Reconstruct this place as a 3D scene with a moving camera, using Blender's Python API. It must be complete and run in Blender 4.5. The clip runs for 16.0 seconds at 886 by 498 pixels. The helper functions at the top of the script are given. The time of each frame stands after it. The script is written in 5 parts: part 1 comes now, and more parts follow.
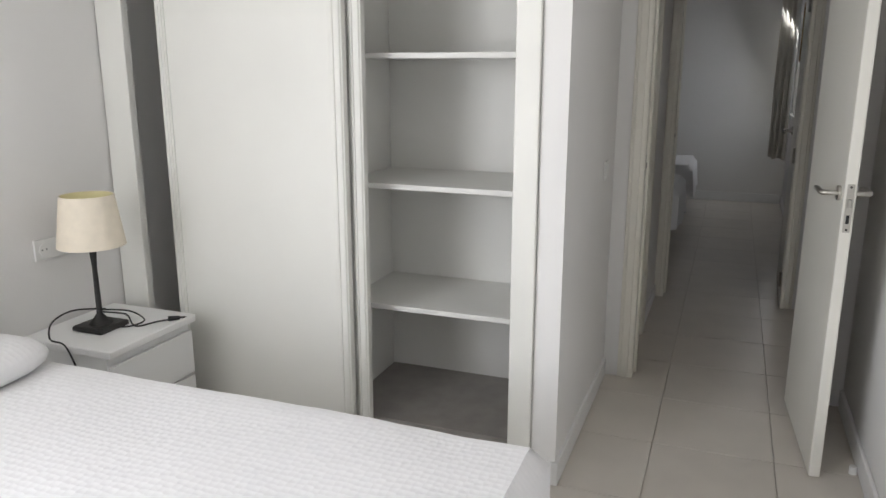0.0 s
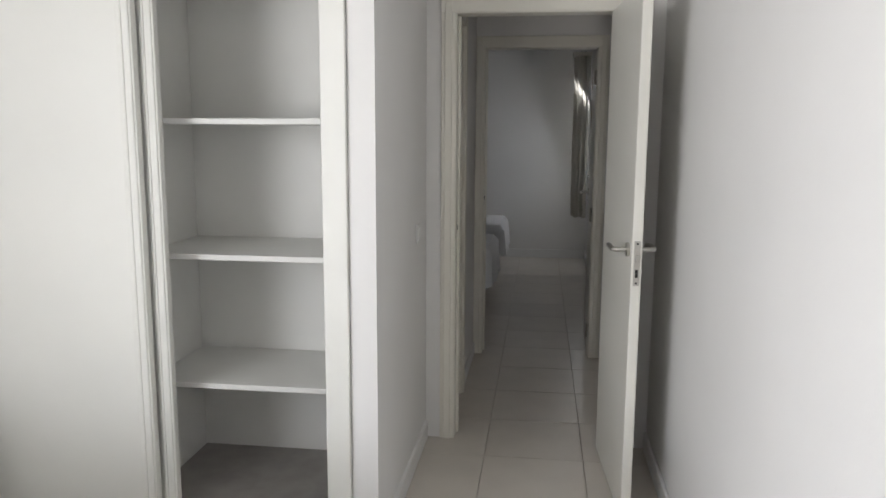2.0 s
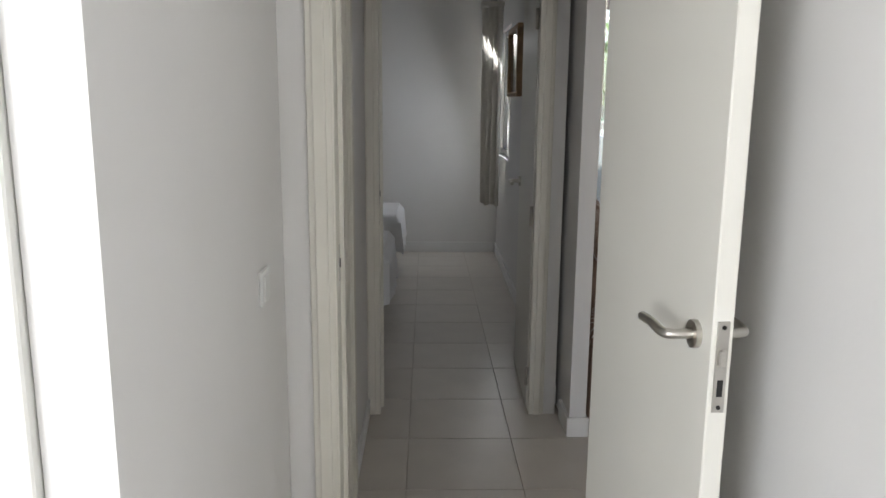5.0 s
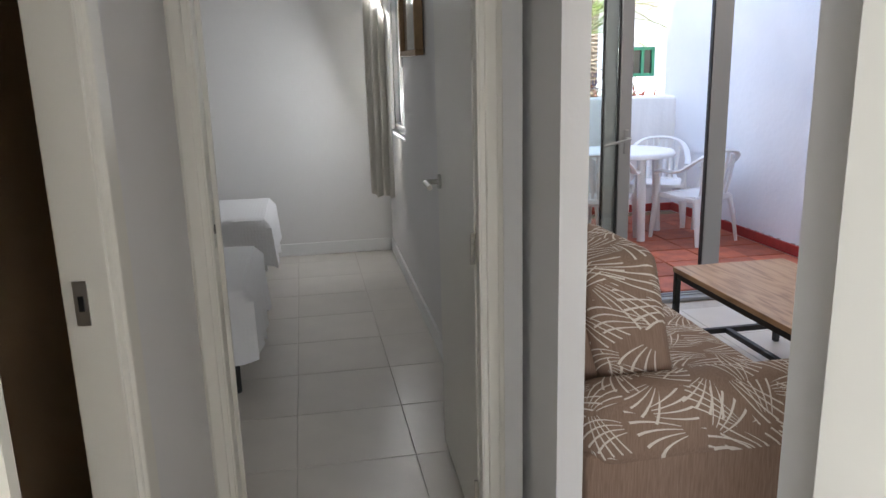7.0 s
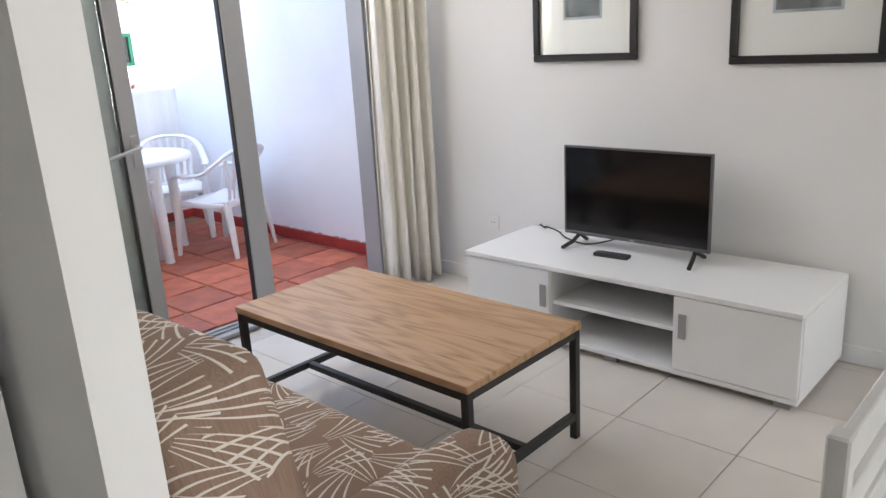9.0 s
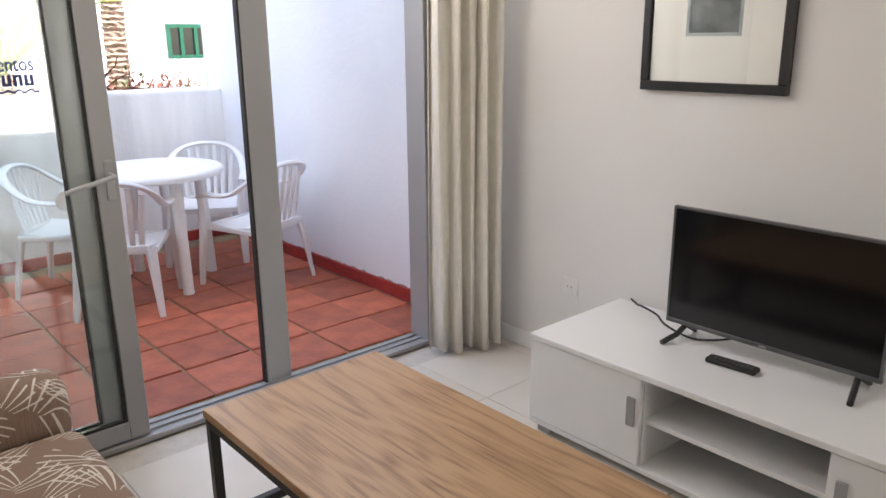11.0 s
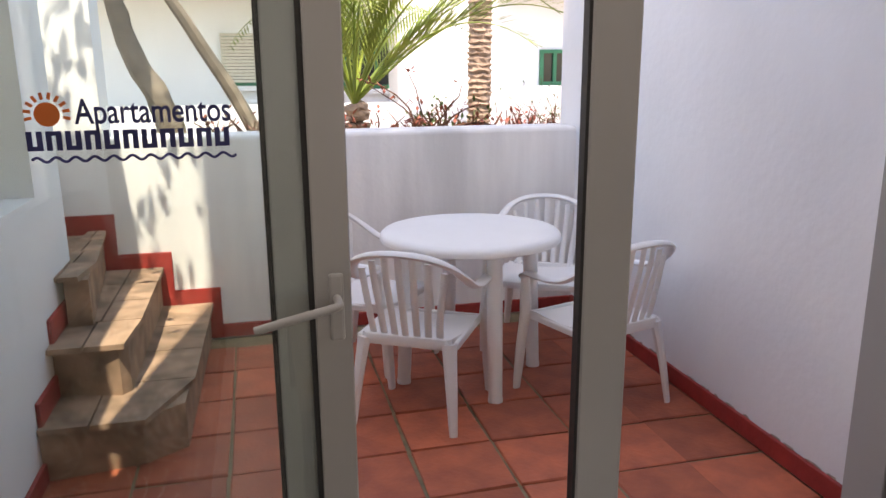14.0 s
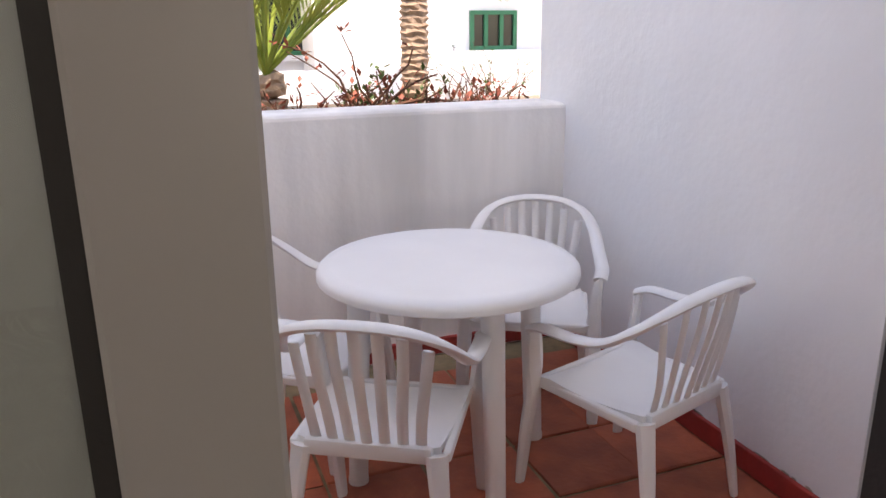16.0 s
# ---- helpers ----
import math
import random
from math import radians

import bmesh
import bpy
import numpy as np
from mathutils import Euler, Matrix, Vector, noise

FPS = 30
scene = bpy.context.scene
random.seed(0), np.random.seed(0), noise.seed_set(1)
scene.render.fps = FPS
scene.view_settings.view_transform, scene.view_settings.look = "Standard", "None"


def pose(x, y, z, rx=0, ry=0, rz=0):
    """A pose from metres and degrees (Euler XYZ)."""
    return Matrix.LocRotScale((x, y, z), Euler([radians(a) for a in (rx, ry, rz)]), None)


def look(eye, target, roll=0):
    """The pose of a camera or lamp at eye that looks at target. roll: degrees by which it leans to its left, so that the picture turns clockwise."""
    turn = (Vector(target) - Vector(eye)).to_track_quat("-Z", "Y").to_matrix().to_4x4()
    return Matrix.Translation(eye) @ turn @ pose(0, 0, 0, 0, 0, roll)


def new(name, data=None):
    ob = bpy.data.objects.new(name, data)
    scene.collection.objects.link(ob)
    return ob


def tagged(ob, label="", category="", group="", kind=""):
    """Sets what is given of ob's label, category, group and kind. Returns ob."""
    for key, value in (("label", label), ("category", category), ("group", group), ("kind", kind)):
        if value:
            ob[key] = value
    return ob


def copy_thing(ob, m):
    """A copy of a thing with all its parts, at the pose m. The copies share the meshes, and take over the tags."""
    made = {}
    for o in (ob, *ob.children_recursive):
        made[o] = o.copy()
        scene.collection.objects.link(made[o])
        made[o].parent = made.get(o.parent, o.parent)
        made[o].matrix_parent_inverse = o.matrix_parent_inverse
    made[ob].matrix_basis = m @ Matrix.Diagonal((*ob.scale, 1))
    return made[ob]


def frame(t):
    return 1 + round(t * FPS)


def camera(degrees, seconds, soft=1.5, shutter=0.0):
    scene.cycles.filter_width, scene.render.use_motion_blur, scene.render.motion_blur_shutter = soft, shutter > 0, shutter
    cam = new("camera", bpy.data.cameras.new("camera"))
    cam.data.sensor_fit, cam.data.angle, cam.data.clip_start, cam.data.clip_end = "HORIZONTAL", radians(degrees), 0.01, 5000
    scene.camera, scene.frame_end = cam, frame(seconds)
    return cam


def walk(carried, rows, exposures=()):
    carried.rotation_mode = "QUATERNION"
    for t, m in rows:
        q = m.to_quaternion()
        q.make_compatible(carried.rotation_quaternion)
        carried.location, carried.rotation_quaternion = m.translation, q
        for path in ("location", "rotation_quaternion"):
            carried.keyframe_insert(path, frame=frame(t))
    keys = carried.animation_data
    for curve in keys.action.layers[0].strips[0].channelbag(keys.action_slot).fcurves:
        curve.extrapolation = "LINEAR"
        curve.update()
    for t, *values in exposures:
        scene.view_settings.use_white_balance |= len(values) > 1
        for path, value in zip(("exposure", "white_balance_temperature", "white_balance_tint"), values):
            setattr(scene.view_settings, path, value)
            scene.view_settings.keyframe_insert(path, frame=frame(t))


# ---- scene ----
cam = camera(61.1, 16.0)
PATH = [
    (0, (-0.046, -0.694, 1.47), (-0.739, 1.122, 0.998), -0.0),
    (0.5, (-0.042, -0.675, 1.474), (-0.588, 1.194, 1.019), 0.5),
    (1, (-0.036, -0.672, 1.476), (-0.459, 1.237, 1.055), 0.8),
    (1.5, (-0.021, -0.657, 1.48), (-0.334, 1.283, 1.111), 0.7),
    (2, (-0.01, -0.65, 1.478), (-0.265, 1.309, 1.169), 0.3),
    (2.5, (-0.017, -0.562, 1.482), (-0.206, 1.413, 1.233), -0.1),
    (3, (-0.056, -0.318, 1.469), (-0.203, 1.661, 1.219), -0.3),
    (3.5, (-0.125, -0.047, 1.458), (-0.245, 1.927, 1.161), 0.0),
    (4, (-0.177, 0.279, 1.46), (-0.224, 2.25, 1.125), 0.2),
    (4.2, (-0.174, 0.424, 1.448), (-0.189, 2.393, 1.099), 0.3),
    (6.3, (-0.165, 1.744, 1.456), (-0.065, 3.695, 1.025), 0.2),
    (6.5, (-0.153, 1.942, 1.448), (-0.023, 3.887, 1.001), 0.0),
    (7, (-0.131, 2.273, 1.448), (0.212, 4.186, 0.977), -1.5),
    (7.5, (-0.071, 2.559, 1.44), (0.601, 4.378, 0.951), -2.6),
    (8, (-0.014, 2.794, 1.445), (1.013, 4.432, 0.934), -3.6),
    (8.5, (0.048, 2.991, 1.454), (1.376, 4.383, 0.906), -3.8),
    (8.7, (0.095, 3.06, 1.425), (1.499, 4.373, 0.873), -3.5),
    (10.8, (0.813, 3.685, 1.448), (2.174, 5.041, 0.895), -0.6),
    (11, (0.89, 3.739, 1.453), (2.158, 5.188, 0.913), -0.6),
    (11.5, (1.082, 3.882, 1.461), (2.155, 5.494, 0.96), -1.4),
    (12, (1.276, 4.043, 1.473), (2.174, 5.766, 1.0), -1.0),
    (12.5, (1.448, 4.198, 1.471), (2.129, 6.018, 0.997), 0.8),
    (13, (1.528, 4.397, 1.463), (2.049, 6.27, 0.993), 0.5),
    (13.5, (1.546, 4.661, 1.471), (2.014, 6.548, 0.999), 0.1),
    (14, (1.565, 4.945, 1.462), (2.03, 6.832, 0.992), -0.4),
    (14.5, (1.584, 5.261, 1.453), (2.076, 7.14, 0.977), -0.8),
    (15, (1.596, 5.547, 1.457), (2.132, 7.407, 0.95), -1.6),
    (15.5, (1.632, 5.804, 1.45), (2.235, 7.639, 0.93), -2.1),
    (16, (1.692, 6.07, 1.43), (2.358, 7.872, 0.875), -0.7),
]

walk(cam, [(t, look(eye, target, roll)) for t, eye, target, roll in PATH],
     [(0.0, 1.0, 6600, 13), (2.0, 1.0, 6600, 13), (4.2, 1.35, 6500, 12), (6.5, 2.15, 6650, 13), (7.5, 2.6, 6500, 12), (8.5, 2.85, 6500, 11), (10.8, 2.65, 7000, 13),
      (12.0, 2.3, 7600, 16), (13.0, 2.2, 7900, 18), (14.5, 1.78, 7800, 19), (16.0, 1.8, 8100, 20)])

# world, sun, large lights
world = bpy.data.worlds.new("sky")
scene.world = world
world.use_nodes = True
wn = world.node_tree
sky = wn.nodes.new("ShaderNodeTexSky")
sky.sky_type = 'NISHITA'
sky.sun_disc = False
sky.sun_elevation = radians(67)
sky.sun_rotation = radians(191)
wn.links.new(sky.outputs[0], wn.nodes["Background"].inputs[0])
wn.nodes["Background"].inputs[1].default_value = 0.15
sun = new("sun", bpy.data.lights.new("sun", 'SUN'))
sun.data.energy = 2.6
sun.data.angle = radians(0.5)
sun.data.color = (1.0, 0.94, 0.86)
SUN_DIR = Vector((0.078, 0.383, -0.92)).normalized()
sun.matrix_world = look((-6, -3, 12), Vector((-6, -3, 12)) + SUN_DIR)


def area(name, eye, target, sx, sy, watts, color=(1, 1, 1)):
    lamp = new(name, bpy.data.lights.new(name, 'AREA'))
    lamp.data.shape = 'RECTANGLE'
    lamp.data.size, lamp.data.size_y, lamp.data.energy, lamp.data.color = sx, sy, watts, color
    lamp.matrix_world = look(eye, target)
    return lamp


area("bedroom_window_light", (-2.39, -1.45, 1.45), (0.0, 0.1, 1.2), 1.7, 1.7, 40, (0.95, 0.98, 1.0))
# added fill lamp behind the camera, brightens the living room; no known source
area("living_fill_light", (2.84, -0.56, 1.35), (2.0, 4.0, 1.0), 0.95, 1.8, 5.5, (1.0, 0.98, 0.96))
area("terrace_door_light", (1.9, 6.36, 2.16), (1.95, 4.3, 0.9), 2.3, 0.25, 4, (1.0, 0.98, 0.96))
area("bedroom_two_window_light", (0.46, 7.55, 1.55), (-1.0, 6.9, 1.0), 0.4, 1.0, 3.1, (0.93, 0.97, 1.0))


# ---- materials ----
def material(name, color, rough=0.6, metal=0.0, var=0.06, scale=6.0, bump=0.15, fine=120.0, spec=0.5, random_obj=0.0, tint=None, stretch=1.0):
    m = bpy.data.materials.new(name)
    m.use_nodes = True
    nt = m.node_tree
    b = nt.nodes["Principled BSDF"]
    b.inputs["Roughness"].default_value = rough
    b.inputs["Metallic"].default_value = metal
    b.inputs["Specular IOR Level"].default_value = spec
    tc = nt.nodes.new("ShaderNodeTexCoord")
    n1 = nt.nodes.new("ShaderNodeTexNoise")
    n1.inputs["Scale"].default_value = scale
    n1.inputs["Detail"].default_value = 5
    n2 = nt.nodes.new("ShaderNodeTexNoise")
    n2.inputs["Scale"].default_value = fine
    mpg = nt.nodes.new("ShaderNodeMapping")
    mpg.inputs["Scale"].default_value = (1, 1, stretch)
    nt.links.new(tc.outputs["Object"], mpg.inputs["Vector"])
    nt.links.new(mpg.outputs[0], n1.inputs["Vector"])
    nt.links.new(tc.outputs["Object"], n2.inputs["Vector"])
    ramp = nt.nodes.new("ShaderNodeMixRGB")
    lo = tint or tuple(c * (1 - var) for c in color)
    ramp.inputs[1].default_value = (*lo, 1)
    ramp.inputs[2].default_value = (*[min(1, c * (1 + var * 0.5)) for c in color], 1)
    mr = nt.nodes.new("ShaderNodeMapRange")
    mr.inputs[1].default_value, mr.inputs[2].default_value = 0.3, 0.7
    nt.links.new(n1.outputs["Fac"], mr.inputs[0])
    nt.links.new(mr.outputs[0], ramp.inputs[0])
    out = ramp.outputs[0]
    if random_obj:
        oi = nt.nodes.new("ShaderNodeObjectInfo")
        hs = nt.nodes.new("ShaderNodeHueSaturation")
        mr2 = nt.nodes.new("ShaderNodeMapRange")
        mr2.inputs[3].default_value, mr2.inputs[4].default_value = 1 - random_obj, 1 + random_obj
        nt.links.new(oi.outputs["Random"], mr2.inputs[0])
        nt.links.new(mr2.outputs[0], hs.inputs["Value"])
        nt.links.new(out, hs.inputs["Color"])
        out = hs.outputs[0]
    nt.links.new(out, b.inputs["Base Color"])
    if bump:
        bp = nt.nodes.new("ShaderNodeBump")
        bp.inputs["Strength"].default_value = bump
        bp.inputs["Distance"].default_value = 0.004
        mx = nt.nodes.new("ShaderNodeMath")
        mx.operation = 'ADD'
        nt.links.new(n1.outputs["Fac"], mx.inputs[0])
        nt.links.new(n2.outputs["Fac"], mx.inputs[1])
        nt.links.new(mx.outputs[0], bp.inputs["Height"])
        nt.links.new(bp.outputs[0], b.inputs["Normal"])
    return m


M_WALL = material("white_wall_paint", (0.80, 0.79, 0.775), 0.75, var=0.03, scale=1.6, bump=0.12, fine=60)
M_CEIL = material("ceiling_paint", (0.82, 0.81, 0.79), 0.85, var=0.02, scale=1.5, bump=0.08)
M_TRIM = material("cream_lacquer", (0.80, 0.775, 0.70), 0.38, var=0.025, scale=3, bump=0.03)
M_DOOR = material("cream_door_lacquer", (0.80, 0.785, 0.72), 0.33, var=0.02, scale=3, bump=0.02)
M_WARD = material("wardrobe_lacquer", (0.80, 0.795, 0.75), 0.4, var=0.03, scale=2.5, bump=0.03)
M_SHELF = material("shelf_melamine", (0.78, 0.775, 0.745), 0.45, var=0.03, scale=4, bump=0.03)
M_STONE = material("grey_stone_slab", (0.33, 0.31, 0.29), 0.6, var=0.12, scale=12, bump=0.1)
M_WHITE = material("white_furniture", (0.83, 0.83, 0.82), 0.32, var=0.015, scale=4, bump=0.02)
M_TILE = material("beige_porcelain_tile", (0.66, 0.615, 0.555), 0.30, var=0.05, scale=5, bump=0.04, random_obj=0.035)
M_GROUT = material("beige_grout", (0.59, 0.545, 0.485), 0.9, var=0.1, scale=20, bump=0.3)
M_TERRA = material("terracotta_tile", (0.47, 0.125, 0.06), 0.55, var=0.35, scale=7, bump=0.6, fine=50, random_obj=0.22, tint=(0.33, 0.085, 0.045))
M_TGROUT = material("mossy_grout", (0.27, 0.22, 0.13), 0.95, var=0.3, scale=14, bump=0.6)
M_STUCCO = material("white_stucco", (0.84, 0.84, 0.845), 0.9, var=0.06, scale=1.3, bump=0.55, fine=24)
M_STUCCO2 = material("weathered_stucco", (0.82, 0.815, 0.80), 0.9, var=0.22, scale=4.5, bump=0.6, fine=26, stretch=0.12)
M_RED = material("red_skirting_paint", (0.36, 0.035, 0.028), 0.55, var=0.2, scale=14, bump=0.4, fine=40)
M_STEP = material("worn_clay_tread", (0.36, 0.225, 0.15), 0.75, var=0.45, scale=8, bump=0.8, fine=40, random_obj=0.2, tint=(0.15, 0.095, 0.06))
M_PLASTIC = material("white_resin", (0.80, 0.795, 0.785), 0.42, var=0.03, scale=5, bump=0.06, fine=160)
# white metal greyed: the backlit shade of the door stiles sits in this colour
M_ALU = material("white_aluminium_shaded", (0.34, 0.34, 0.34), 0.34, var=0.02, scale=5, bump=0.02)
M_GASKET = material("black_gasket", (0.012, 0.012, 0.013), 0.6, var=0.1)
M_STEEL = material("satin_nickel", (0.56, 0.54, 0.50), 0.3, metal=1.0, var=0.05, scale=30, bump=0.02)
M_BLACK = material("black_powder_coat", (0.014, 0.013, 0.012), 0.45, var=0.1, scale=40, bump=0.1)
M_CABLE = material("black_rubber", (0.010, 0.010, 0.011), 0.5, var=0.1)
M_SCREEN = material("tv_screen", (0.004, 0.004, 0.005), 0.12, var=0.05, bump=0)
M_TVGREY = material("tv_bezel", (0.10, 0.10, 0.105), 0.35, metal=0.3, var=0.05)
M_FRAME = material("black_picture_frame", (0.013, 0.012, 0.012), 0.4, var=0.1, scale=40, bump=0.1)
M_MAT = material("picture_mount", (0.80, 0.79, 0.75), 0.8, var=0.02, bump=0.03)
M_PRINT = material("grey_print", (0.16, 0.17, 0.17), 0.7, var=0.8, scale=13, bump=0, tint=(0.03, 0.035, 0.035))
M_PRINT2 = material("blue_print", (0.42, 0.47, 0.48), 0.7, var=0.4, scale=9, bump=0)
M_SHADE = material("lampshade_linen", (0.82, 0.74, 0.61), 0.9, var=0.05, scale=30, bump=0.35, fine=300)
M_SHADEIN = material("lampshade_lining", (0.85, 0.78, 0.45), 0.8, var=0.03)
M_CURTAIN = material("cream_curtain", (0.80, 0.765, 0.69), 0.9, var=0.05, scale=20, bump=0.3, fine=350)
M_CHAIRW = material("grey_white_wood", (0.66, 0.66, 0.635), 0.5, var=0.06, scale=8, bump=0.08)
M_GREEN = material("green_window_frame", (0.015, 0.16, 0.075), 0.5, var=0.1)
M_DARKGLASS = material("far_window_glass", (0.02, 0.026, 0.026), 0.12, var=0.3, scale=2, bump=0)
M_SHUTTER = material("roller_shutter", (0.62, 0.56, 0.45), 0.6, var=0.06, bump=0.1)
M_BARK = material("grey_bark", (0.27, 0.22, 0.17), 0.9, var=0.4, scale=12, bump=0.9, fine=40)
M_PALMBARK = material("palm_bark", (0.36, 0.26, 0.19), 0.95, var=0.45, scale=14, bump=1.0, fine=40)
M_FROND = material("palm_frond", (0.24, 0.30, 0.045), 0.5, var=0.4, scale=4, bump=0.1, tint=(0.10, 0.17, 0.025))
M_LEAF = material("green_leaf", (0.07, 0.13, 0.03), 0.55, var=0.4, scale=9, bump=0.1)
M_REDLEAF = material("reddish_leaf", (0.28, 0.07, 0.04), 0.6, var=0.4, scale=20, bump=0.1)
M_TWIG = material("brown_twig", (0.12, 0.055, 0.032), 0.85, var=0.4, scale=20, bump=0.5)
M_SOIL = material("dry_ground", (0.30, 0.24, 0.18), 0.95, var=0.3, scale=3, bump=0.7)
# beige wall; the dimness of the side room is put into this brown
M_BROWNWALL = material("beige_wall_dimmed_brown", (0.50, 0.36, 0.22), 0.5, var=0.04, scale=2)
M_OAKFRAME = material("light_wood_frame", (0.36, 0.23, 0.12), 0.5, var=0.2, scale=20, bump=0.2)
M_BLUE = material("navy_vinyl", (0.012, 0.018, 0.12), 0.5, var=0.05, bump=0)
M_SUNOR = material("orange_vinyl", (0.62, 0.14, 0.02), 0.5, var=0.05, bump=0)
M_SOCKET = material("socket_plastic", (0.80, 0.80, 0.78), 0.35, var=0.01, bump=0)


def bedspread():
    m = bpy.data.materials.new("white_bedspread")
    m.use_nodes = True
    nt = m.node_tree
    b = nt.nodes["Principled BSDF"]
    b.inputs["Base Color"].default_value = (0.83, 0.825, 0.83, 1)
    b.inputs["Roughness"].default_value = 0.95
    tc = nt.nodes.new("ShaderNodeTexCoord")
    v = nt.nodes.new("ShaderNodeTexVoronoi")
    v.inputs["Scale"].default_value = 48
    v.inputs["Randomness"].default_value = 0.35
    n = nt.nodes.new("ShaderNodeTexNoise")
    n.inputs["Scale"].default_value = 9
    mth = nt.nodes.new("ShaderNodeMath")
    mth.operation = 'MULTIPLY_ADD'
    mth.inputs[1].default_value = 1.6
    bp = nt.nodes.new("ShaderNodeBump")
    bp.inputs["Strength"].default_value = 0.32
    bp.inputs["Distance"].default_value = 0.006
    nt.links.new(tc.outputs["Object"], v.inputs["Vector"])
    nt.links.new(tc.outputs["Object"], n.inputs["Vector"])
    nt.links.new(n.outputs["Fac"], mth.inputs[0])
    nt.links.new(v.outputs["Distance"], mth.inputs[2])
    nt.links.new(mth.outputs[0], bp.inputs["Height"])
    nt.links.new(bp.outputs[0], b.inputs["Normal"])
    return m


def sofa_fabric(name, pattern):
    m = bpy.data.materials.new(name)
    m.use_nodes = True
    nt = m.node_tree
    N, L = nt.nodes, nt.links
    b = N["Principled BSDF"]
    b.inputs["Roughness"].default_value = 0.95
    tc = N.new("ShaderNodeTexCoord")
    weave = N.new("ShaderNodeTexNoise")
    weave.inputs["Scale"].default_value = 30
    mp = N.new("ShaderNodeMapping")
    mp.inputs["Scale"].default_value = (9, 9, 0.6)
    L.new(tc.outputs["Object"], mp.inputs["Vector"])
    L.new(mp.outputs[0], weave.inputs["Vector"])
    base = N.new("ShaderNodeMixRGB")
    base.inputs[1].default_value = (0.17, 0.105, 0.072, 1)
    base.inputs[2].default_value = (0.36, 0.25, 0.185, 1)
    L.new(weave.outputs["Fac"], base.inputs[0])
    color = base.outputs[0]

    def math(op, a, c=None, d=None):
        n = N.new("ShaderNodeMath")
        n.operation = op
        for i, v in enumerate((a, c, d)):
            if v is None:
                continue
            if isinstance(v, (int, float)):
                n.inputs[i].default_value = v
            else:
                L.new(v, n.inputs[i])
        return n.outputs[0]

    if pattern:
        sep = N.new("ShaderNodeSeparateXYZ")
        L.new(tc.outputs["Object"], sep.inputs[0])
        u = math('MULTIPLY_ADD', sep.outputs[2], 0.75, sep.outputs[0])
        w = math('MULTIPLY_ADD', sep.outputs[2], 0.8, sep.outputs[1])
        total = None
        for k, (off, sc) in enumerate(((0.0, 6.4), (3.7, 5.6), (7.9, 6.0))):
            cb = N.new("ShaderNodeCombineXYZ")
            L.new(math('ADD', u, off), cb.inputs[0])
            L.new(math('ADD', w, off * 1.7), cb.inputs[1])
            vo = N.new("ShaderNodeTexVoronoi")
            vo.voronoi_dimensions = '2D'
            vo.inputs["Scale"].default_value = sc
            vo.inputs["Randomness"].default_value = 0.55
            L.new(cb.outputs[0], vo.inputs["Vector"])
            sub = N.new("ShaderNodeVectorMath")
            sub.operation = 'SUBTRACT'
            L.new(cb.outputs[0], sub.inputs[0])
            L.new(vo.outputs["Position"], sub.inputs[1])
            sc3 = N.new("ShaderNodeSeparateColor")
            L.new(vo.outputs["Color"], sc3.inputs[0])
            rot = N.new("ShaderNodeVectorRotate")
            rot.rotation_type = 'Z_AXIS'
            L.new(sub.outputs[0], rot.inputs["Vector"])
            L.new(math('MULTIPLY', sc3.outputs[0], 6.283), rot.inputs["Angle"])
            s2 = N.new("ShaderNodeSeparateXYZ")
            L.new(rot.outputs[0], s2.inputs[0])
            dx = math('ADD', s2.outputs[0], 0.10)
            r = math('SQRT', math('ADD', math('MULTIPLY', dx, dx), math('MULTIPLY', s2.outputs[1], s2.outputs[1])))
            ang = math('ARCTAN2', s2.outputs[1], dx)
            ph = math('ADD', math('MULTIPLY', ang, 36.0), math('MULTIPLY', math('MULTIPLY', r, r), 170.0 if k == 1 else -150.0))
            line = math('GREATER_THAN', math('SINE', ph), 0.78)
            m1 = math('LESS_THAN', math('ABSOLUTE', ang), 0.36)
            m2 = math('LESS_THAN', r, 0.185)
            m3 = math('GREATER_THAN', r, 0.05)
            st = math('MULTIPLY', math('MULTIPLY', line, m1), math('MULTIPLY', m2, m3))
            total = st if total is None else math('MAXIMUM', total, st)
        mix = N.new("ShaderNodeMixRGB")
        L.new(total, mix.inputs[0])
        L.new(color, mix.inputs[1])
        mix.inputs[2].default_value = (0.70, 0.64, 0.56, 1)
        color = mix.outputs[0]
    L.new(color, b.inputs["Base Color"])
    bp = N.new("ShaderNodeBump")
    bp.inputs["Strength"].default_value = 0.35
    bp.inputs["Distance"].default_value = 0.003
    L.new(weave.outputs["Fac"], bp.inputs["Height"])
    L.new(bp.outputs[0], b.inputs["Normal"])
    return m


